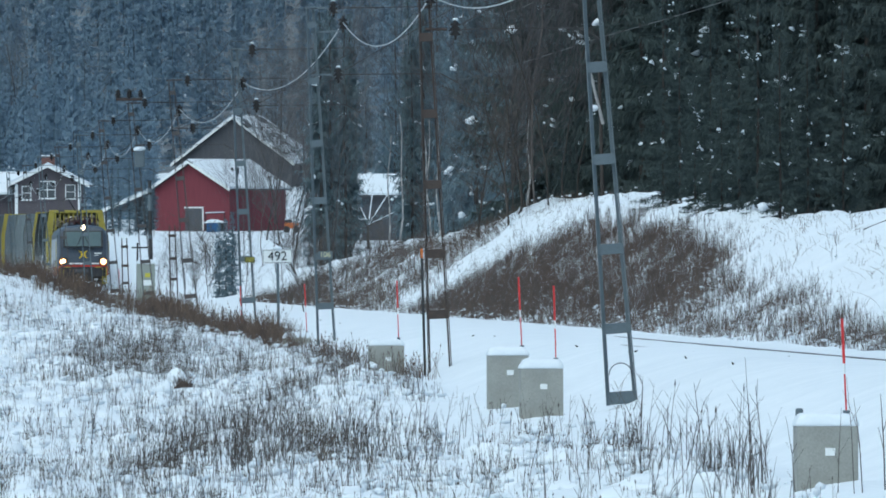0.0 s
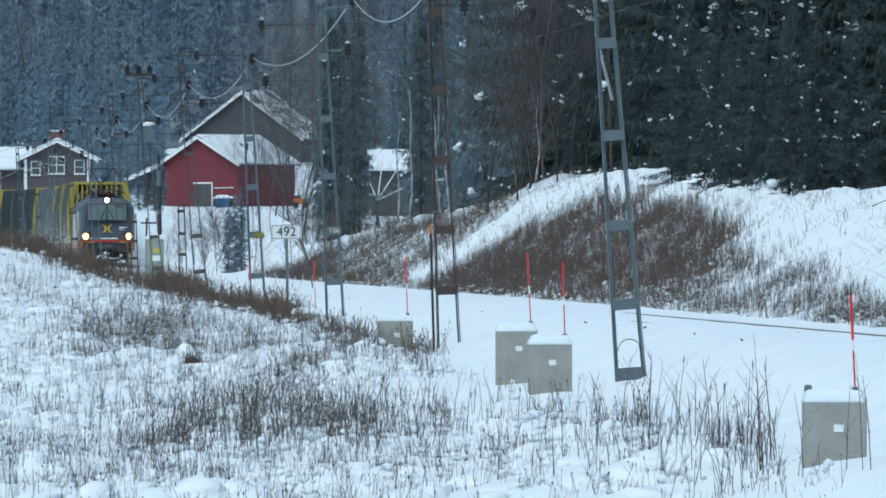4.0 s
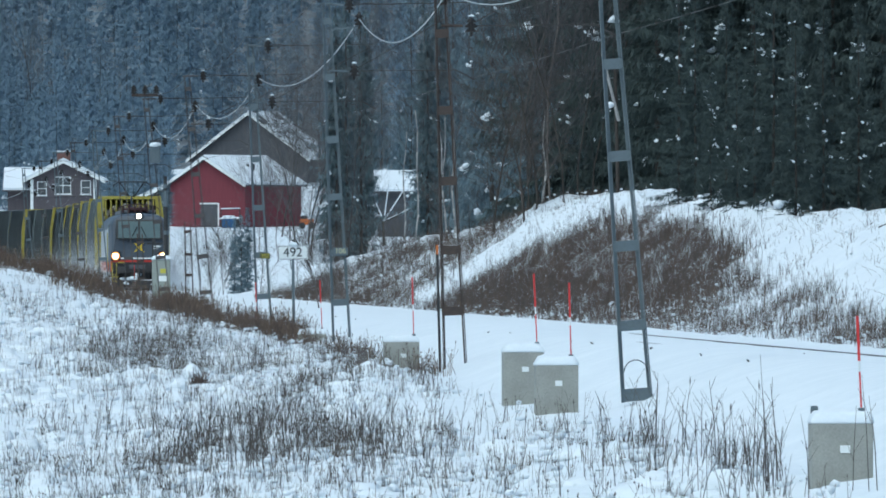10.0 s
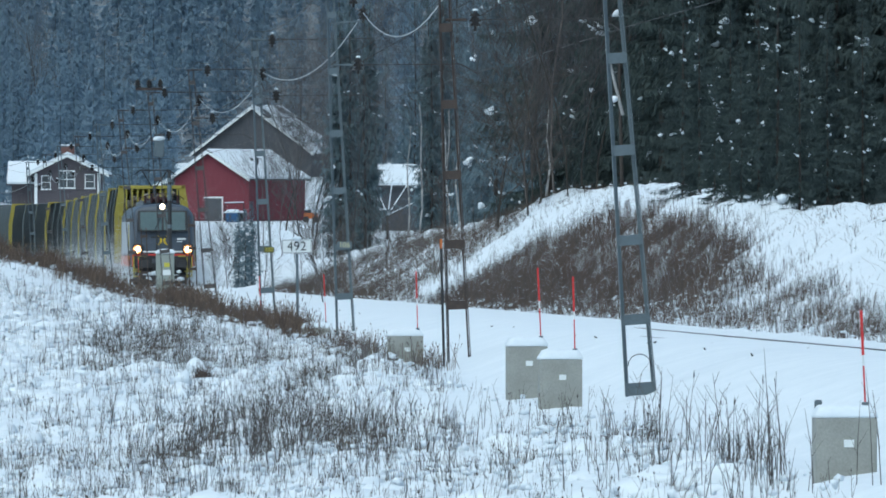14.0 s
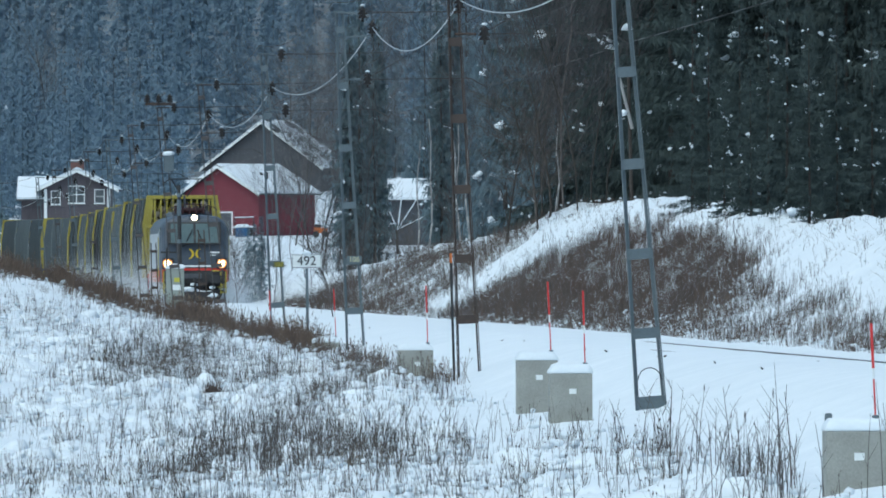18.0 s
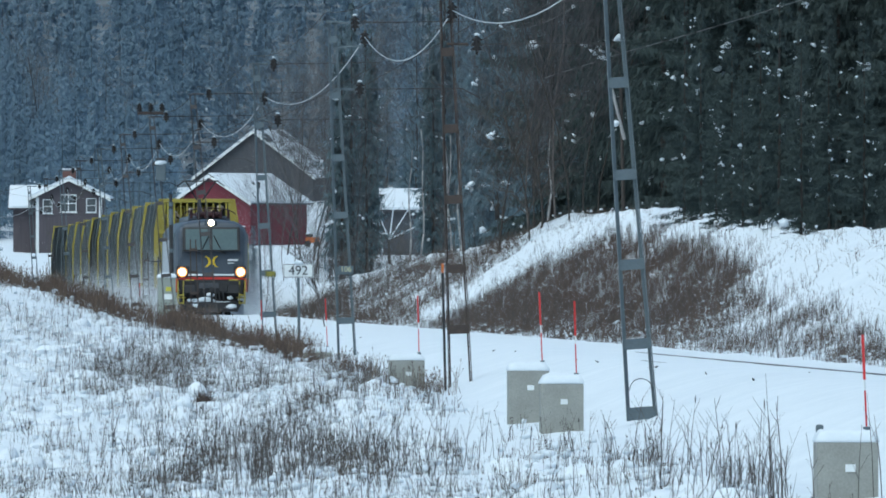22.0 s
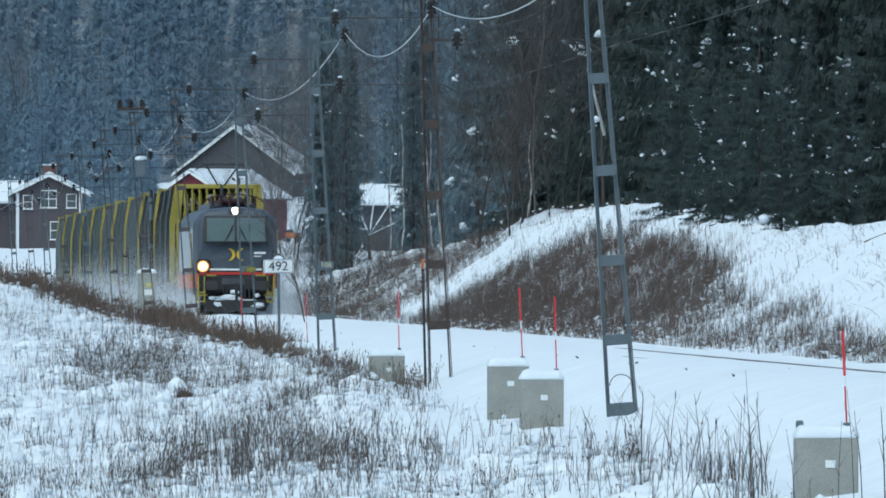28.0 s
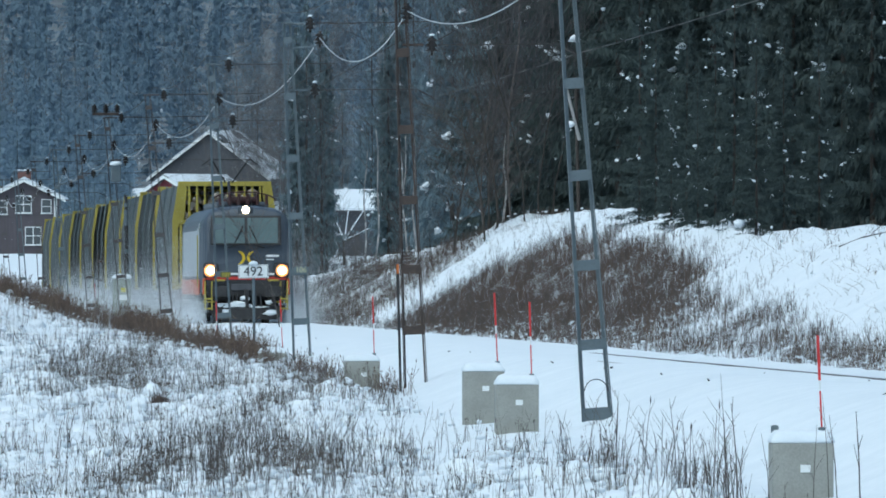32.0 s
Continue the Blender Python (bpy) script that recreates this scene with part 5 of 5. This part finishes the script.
part("body", box(0, 0, 0.75, 1.5, 1.1, 0.6, 0.08), ORANGEP, machine)
part("cover", box(-0.3, 0, 1.2, 0.7, 0.9, 0.4, 0.08), NEARBLACK, machine)
part("snow_lid", snow_lid(1.4, 1.0, 0.16, 61), None, machine, "snow on the machine", pose(0, 0, 1.38))
for x in (-0.5, 0.5):
    part("wheel", bar((x, -0.6, 0.35), (x, -0.45, 0.35), 0.35, n=14), NEARBLACK, machine)


# ---- grass, weeds and brush ----
def stems(name, label, spots, mat, hmin, hmax, rad, seed, lean=0.25, heads=0.0, twigs=0, bend=True):
    r = random.Random(seed)
    sticks = []
    for x, y, hs in spots:
        z = ground(x, y) - 0.05
        h = r.uniform(hmin, hmax) * hs
        dx, dy = r.gauss(0, lean) * h, r.gauss(0, lean) * h
        mid = (x + dx * 0.35, y + dy * 0.35, z + h * 0.55)
        tip = (x + dx, y + dy, z + h)
        w = rad * r.uniform(0.7, 1.4)
        if bend:
            sticks += [((x, y, z), mid, w, w * 0.8), (mid, tip, w * 0.8, w * 0.35)]
        else:
            sticks.append(((x, y, z), tip, w, w * 0.35))
        for k in range(twigs):
            q = r.uniform(0.35, 0.95)
            a = r.uniform(0, 6.28)
            tl = h * r.uniform(0.12, 0.3)
            p = (x + dx * q * q, y + dy * q * q, z + h * q)
            sticks.append((p, (p[0] + math.cos(a) * tl * 0.6, p[1] + math.sin(a) * tl * 0.6, p[2] + tl * 0.9), w * 0.55, w * 0.3))
        if r.random() < heads:
            hw = w * r.uniform(1.5, 2.6)
            hh = h * r.uniform(0.08, 0.16)
            sticks.append((tip, (tip[0], tip[1], tip[2] + hh * 0.4), w * 0.6, hw))
            sticks.append(((tip[0], tip[1], tip[2] + hh * 0.4), (tip[0] + dx * 0.05, tip[1], tip[2] + hh), hw, w * 0.3))
    return tagged(new(name, raw_mesh(name, *rods(sticks), mat)), label, name.replace("_", " "), kind="stuff")


rg = random.Random(21)
rh2 = random.Random(33)


def patch(n, inside, density):
    out = []
    tries = 0
    while len(out) < n and tries < n * 30:
        tries += 1
        x, y = inside()
        d = density(x, y)
        if rg.random() < d:
            out.append((x, y, 0.6 + 0.5 * d))
    return out


def field_spot():
    y = rg.uniform(102, 330)
    k = rg.uniform(-1.08, 1.08)
    return px(k, y), y


# x, y, half sizes and weight of the thicker patches
PATCHES = ((-7.1, 251, 1.4, 24, 1.0), (-5.6, 226, 1.5, 12, 0.9), (-2.7, 157, 1.5, 15, 0.7), (-1.5, 152, 0.7, 9, 0.6), (-4.9, 147, 1.2, 8, 0.5), (-3.6, 228, 0.8, 12, 0.5),
           (-1.7, 216, 1.2, 18, 0.8), (-0.5, 192, 0.6, 8, 0.6), (-2.6, 186, 0.7, 9, 0.5), (1.1, 148, 0.5, 6, 0.5), (2.2, 130, 0.45, 9, 0.7), (3.1, 127, 0.28, 8, 1.1), (3.5, 110, 0.6, 5, 0.15),
           (0.3, 135, 0.7, 6, 0.3), (-10.6, 278, 1.6, 14, 0.35))


def field_density(x, y):
    u = x - track_x(y)
    if u > -4.1:
        return 0
    cy = ramp_table(x, CREST_Y)
    if y > cy + 6:
        return 0
    w = sum(k * math.exp(-((x - a) / rx) ** 2 - ((y - b) / ry) ** 2 * 0.6) for a, b, rx, ry, k in PATCHES)
    c = max(0.05, 0.5 + 0.75 * noise.noise(Vector((x * 0.9, y * 0.13, 11.0))) + 0.65 * noise.noise(Vector((x * 2.6, y * 0.45, 5.0))))
    base = 0.025 if u > -5.6 and y < 215 else 0.1
    return min(1.0, (base + 0.65 * w) * c)


def tufts(spots, lo, hi, wide):
    """Each spot becomes a tuft of several stems."""
    out = []
    for x, y, hs in spots:
        for k in range(rg.randint(lo, hi)):
            out.append((x + rg.gauss(0, wide), y + rg.gauss(0, wide * 2), hs * rg.uniform(0.6, 1.15)))
    return out


def crest_spot():
    x = -17 + 16.8 * rg.random()
    return x + rg.gauss(0, 0.25), ramp_table(x, CREST_Y) + rg.gauss(8, 6)


def crest_density(x, y):
    return 0 if x - track_x(y) > (-3.4 if y > 200 else -4.2) else (0.3 if x > -3.4 else 1) * max(0.04, min(1, 0.5 + 1.6 * noise.noise(Vector((x * 1.1, y * 0.1, 3.0)))))


FIELD_SPOTS = patch(4700, field_spot, field_density)
stems("dry_grass", "tufts of dry pale grass stems standing out of the snow", tufts(FIELD_SPOTS[:3000], 3, 8, 0.08), GRASS, 0.08, 0.42, 0.003, 1, 0.28, 0.1, 0, False)
stems("withered_weeds", "dark withered weeds with thin stems in the snow", tufts(FIELD_SPOTS[1700:], 2, 4, 0.07), TWIG, 0.15, 0.7, 0.0042, 2, 0.2, 0.4, 2, False)
CREST_SPOTS = patch(4300, crest_spot, crest_density)
stems("withered_weeds", "brown withered weeds along the edge of the bank", tufts(CREST_SPOTS, 2, 4, 0.1), BROWNWEED, 0.14, 0.66, 0.005, 3, 0.28, 0.5, 2, False)
stems("withered_weeds", "buff withered weeds with ragged heads", tufts(CREST_SPOTS[:1700], 1, 3, 0.08), BUFFWEED, 0.2, 0.75, 0.005, 6, 0.22, 0.7, 2)
SHOOTS = ((2.7, 118, 0.35, 5), (3.0, 114, 0.2, 3), (1.9, 128, 0.5, 4), (-2.8, 152, 0.5, 6), (-2.6, 158, 0.4, 6), (-3.2, 164, 0.5, 6), (-1.7, 158, 0.6, 6), (-4.6, 166, 0.7, 6), (-0.5, 150, 0.7, 6), (-2.9, 146, 0.5, 4))
shoots = []
for k in range(620):
    x, y, rx, ry = rg.choice(SHOOTS)
    shoots.append((rg.gauss(x, rx), rg.gauss(y, ry), rg.uniform(0.7, 1.2)))
stems("willow_shoots", "slender leafless willow shoots rising from the snow", [q for q in shoots if q[0] - track_x(q[1]) < -4.3], TWIG, 0.35, 0.85, 0.0042, 8, 0.16, 0.1, 3)

stems("willow_shoots", "tall single willow shoots rising past the cabinet", [(3.08, 113, 1.3), (3.16, 111.5, 1.0), (2.98, 114, 0.8), (3.86, 106, 0.95), (3.92, 105.5, 0.8), (3.74, 107, 0.75), (4.15, 106, 0.8), (3.4, 109, 0.75), (2.2, 126, 0.8), (2.75, 120, 0.85)], TWIG, 1.0, 1.25, 0.006, 18, 0.09, 0, 2)


def bank_spot():
    y = rg.uniform(120, 470)
    return track_x(y) + rg.uniform(2.6, 10.5), y


BRUSH_TOP = ((120, 3.2), (194, 4.1), (225, 5.3), (255, 5.7), (258, 6.2), (269, 6.7), (300, 7.4), (318, 7.3), (332, 6.3), (340, 5.0), (480, 5.2))


def bank_density(x, y):
    u = x - track_x(y)
    n1 = noise.noise(Vector((x * 0.4, y * 0.06, 2.0))) + 0.8 * noise.noise(Vector((x * 1.6, y * 0.2, 8))) + 0.5 * noise.noise(Vector((x * 4.0, y * 0.7, 18)))
    top = ramp_table(y, BRUSH_TOP) + 0.5 * n1
    if y > 362:
        return max(0.04, min(1, 0.65 + 0.8 * n1)) * (1 if u < 7.5 else 0.3)
    if y > 335 and u > 3.5:
        return 0.06
    if u < top:
        d = 0.7 if y < 335 else 0.5
        return max(0.05, min(1, d * (0.85 + 0.9 * n1))) * (0.4 if u < 3.1 else 1)
    return 0.015




def thicket_spot():
    y = rg.uniform(238, 341)
    return track_x(y) + rg.uniform(3.0, 8.2), y


def thicket_density(x, y):
    """The dense dark thicket in the middle of the bank."""
    u = x - track_x(y)
    n1 = noise.noise(Vector((x * 1.2, y * 0.18, 2.0))) + 0.7 * noise.noise(Vector((x * 3.4, y * 0.6, 8)))
    top = ramp_table(y, BRUSH_TOP) + 0.55 * n1
    low = ramp_table(y, ((238, 4.1), (262, 3.5), (300, 3.3), (341, 3.0))) + 0.35 * n1
    if u > top or u < low:
        return 0.12 if u < top + 0.9 else 0.02
    return max(0.12, min(1, 0.95 + 0.7 * n1)) * min(1, (y - 237) / 26) * (0.3 + 0.7 * min(1, (u - low) / 1.2))


THICKET = patch(7400, thicket_spot, thicket_density)
stems("brush", "dense reddish-brown brush on the bank beside the track", tufts(THICKET[:6000], 1, 4, 0.08), BROWNWEED, 0.16, 0.58, 0.0042, 4, 0.22, 0.1, 2, False)
stems("brush", "dark leafless twigs among the brush on the bank", tufts(THICKET[5200:], 1, 2, 0.09), TWIG, 0.25, 0.68, 0.0036, 14, 0.2, 0.05, 3, False)
SCRUB = patch(13500, bank_spot, bank_density)
stems("brush", "scattered brown brush among the snow of the bank", tufts(SCRUB[:9000], 1, 4, 0.08), BROWNWEED, 0.12, 0.52, 0.0042, 21, 0.26, 0.1, 1, False)
stems("brush", "dark twigs standing out of the snow of the bank", tufts(SCRUB[7000:], 1, 3, 0.08), TWIG, 0.2, 0.68, 0.0036, 22, 0.22, 0.05, 3, False)
stems("brush", "buff dead stems among the brush on the bank", tufts(SCRUB[:2400], 1, 3, 0.07), BUFFWEED, 0.15, 0.5, 0.004, 15, 0.25, 0.3, 1, False)
stems("dry_grass", "sparse dry stems poking through the snow of the bank", patch(5000, lambda: (lambda y: (track_x(y) + rg.uniform(4, 16), y))(rg.uniform(150, 400)), lambda x, y: max(0.05, 0.4 + 0.9 * noise.noise(Vector((x * 0.8, y * 0.1, 6.0))))), GRASS, 0.06, 0.3, 0.004, 5, 0.9, 0.1)
# shrubs and saplings
for fx, y in ((-0.31, 330), (-0.45, 430), (-0.53, 480), (-0.56, 520), 
              (-0.28, 380), (-0.22, 420), (-0.15, 440), (-0.05, 420), (-0.5, 560), (-0.48, 600), (-0.58, 640)):
    plant(SHRUB, BN, "leafless dark shrub in the snow", "shrub", px(fx, y), y, "leafless shrubs", 0.22 if y < 250 else 0.7, 0.4 if y < 250 else 1.1)
for k in range(26):
    y = rh2.uniform(560, 720)
    plant(SHRUB + BIRCH[:1], BN, "leafless young tree with fine dark twigs", "sapling", px(rh2.uniform(-0.36, -0.14), y), y, "leafless saplings", 0.5, 1.0)
# fallen twigs lying on the bank
for k in range(14):
    y = rg.uniform(190, 300)
    x = track_x(y) + rg.uniform(6, 14)
    z = ground(x, y) + 0.03
    bm = bar((x, y, z), (x + rg.uniform(0.3, 0.7), y + rg.uniform(-1, 1), z + rg.uniform(0.05, 0.35)), 0.014, 0.008)
    bar((x + 0.2, y, z + 0.08), (x + rg.uniform(0.4, 0.6), y, z + rg.uniform(0.2, 0.4)), 0.008, 0.005, bm=bm)
    tagged(new("fallen_branch", mesh_of(bm, "fallen_branch", TWIG)), "thin dark branch lying on the snow", "branch", "branches on the bank")
# snow heaped over tussocks: soft lumps all over the field and the bank
rh = random.Random(9)
lumps = []
while len(lumps) < 1000:
    y = rh.uniform(104, 300)
    x = px(rh.uniform(-1.05, 1.0), y)
    u = x - track_x(y)
    if u > -4.6 or y > ramp_table(x, CREST_Y) or (abs(x - 3.74) < 0.75 and y < 112) or (abs(x - 1.1) < 0.6 and 145 < y < 168):
        continue
    lumps.append((x, y, rh.uniform(0.08, 0.34), rh.uniform(0.3, 0.75)))
base_blobs = []
for k in range(6):
    b = blob(1.0, k * 3.1, 1.0, 2, 0.5)
    b.verts.ensure_lookup_table()
    base_blobs.append((np.array([v.co[:] for v in b.verts]), np.array([[v.index for v in f.verts] for f in b.faces])))
    b.free()
vs, fs, at = [], [], 0
for x, y, r0, sq in lumps:
    v, f = base_blobs[rh.randrange(6)]
    vs.append(v * np.array((r0 * rh.uniform(0.8, 1.5), r0 * rh.uniform(0.8, 1.8), r0 * sq)) + np.array((x, y, ground(x, y) - r0 * sq * 0.35)))
    fs.append(f + at)
    at += len(v)
tagged(new("snow_hummocks", raw_mesh("snow_hummocks", np.concatenate(vs), np.concatenate(fs), SNOW, True)), "soft lumps of snow heaped over tussocks", "snow hummocks", kind="stuff")


def snow_lumps(name, label, spots, seed):
    """Small lumps of snow caught in dead stems."""
    r = random.Random(seed)
    forms = []
    for k in range(5):
        b = blob(1.0, k * 2.3 + seed, 1.0, 1, 0.7)
        b.verts.ensure_lookup_table()
        forms.append((np.array([v.co[:] for v in b.verts]), np.array([[v.index for v in f.verts] for f in b.faces])))
        b.free()
    vs, fs, at = [], [], 0
    for x, y, h, size in spots:
        v, f = forms[r.randrange(5)]
        vs.append(v * np.array((size * r.uniform(0.7, 1.5), size * r.uniform(0.8, 1.6), size * r.uniform(0.45, 0.9))) + np.array((x, y, ground(x, y) + h)))
        fs.append(f + at)
        at += len(v)
    return tagged(new(name, raw_mesh(name, np.concatenate(vs), np.concatenate(fs), SNOW_CLUMP, True)), label, "snow lumps", kind="stuff")


snow_lumps("snow_lumps", "small lumps of snow caught in the brush of the bank",
           [(x + rh.gauss(0, 0.08), y + rh.gauss(0, 0.3), rh.uniform(0, 0.16), rh.uniform(0.02, 0.055)) for x, y, _ in SCRUB[::6]], 3)
snow_lumps("snow_lumps", "small lumps of snow caught in the weeds of the field",
           [(x + rh.gauss(0, 0.1), y + rh.gauss(0, 0.3), rh.uniform(0, 0.12), rh.uniform(0.02, 0.075)) for x, y, _ in FIELD_SPOTS[::2] + CREST_SPOTS[::4]], 5)
snow_lumps("snow_lumps", "lumps of snow under the lowest boughs on the crest", [(x + rh.gauss(0, 0.25), y * 0.985 + rh.gauss(0, 2.0), rh.uniform(0, 0.15), rh.uniform(0.05, 0.15)) for x, y in
           ((6.2, 319), (6.5, 315), (6.8, 306), (7.1, 301), (7.3, 295), (7.6, 291), (7.9, 284), (8.3, 279)) for k in range(7)], 9)
for x, y, r0 in ((-5.1, 206, 0.17), (-5.35, 204, 0.13), (-5.0, 212, 0.2), (-6.4, 208, 0.15)):
    tagged(new("snow_hummock", mesh_of(blob(r0, x, 0.85, 3, 0.3), "snow_hummock", SNOW, True)), "round ball of snow on a tussock", "snow hummock", "snow balls in the field").matrix_basis = pose(x, y, ground(x, y) + r0 * 0.4)
stems("tussock", "dark broken tussock of dead grass showing through the snow", [(rh.gauss(-4.8, 0.07), rh.gauss(209, 0.8), rh.uniform(0.6, 1)) for k in range(160)], BROWNWEED, 0.12, 0.34, 0.008, 12, 0.3)
for k in range(14):
    y = rh.uniform(560, 800)
    plant(SHRUB, BN, "leafless dark shrub in the snow", "shrub", px(rh.uniform(-0.66, -0.47), y), y, "leafless shrubs", 0.6, 1.2)
for k in range(16):
    y = rh.uniform(368, 480)
    plant(SHRUB, BN, "leafless dark shrub in the snow", "shrub", track_x(y) + rh.uniform(3.2, 9), y, "leafless shrubs", 0.4, 0.8)
plant(MID_SPRUCE, SN, "young spruce beside the wood", "spruce", -37.5, 900, "spruces behind the railway", 0.34, 0.36)


motions()
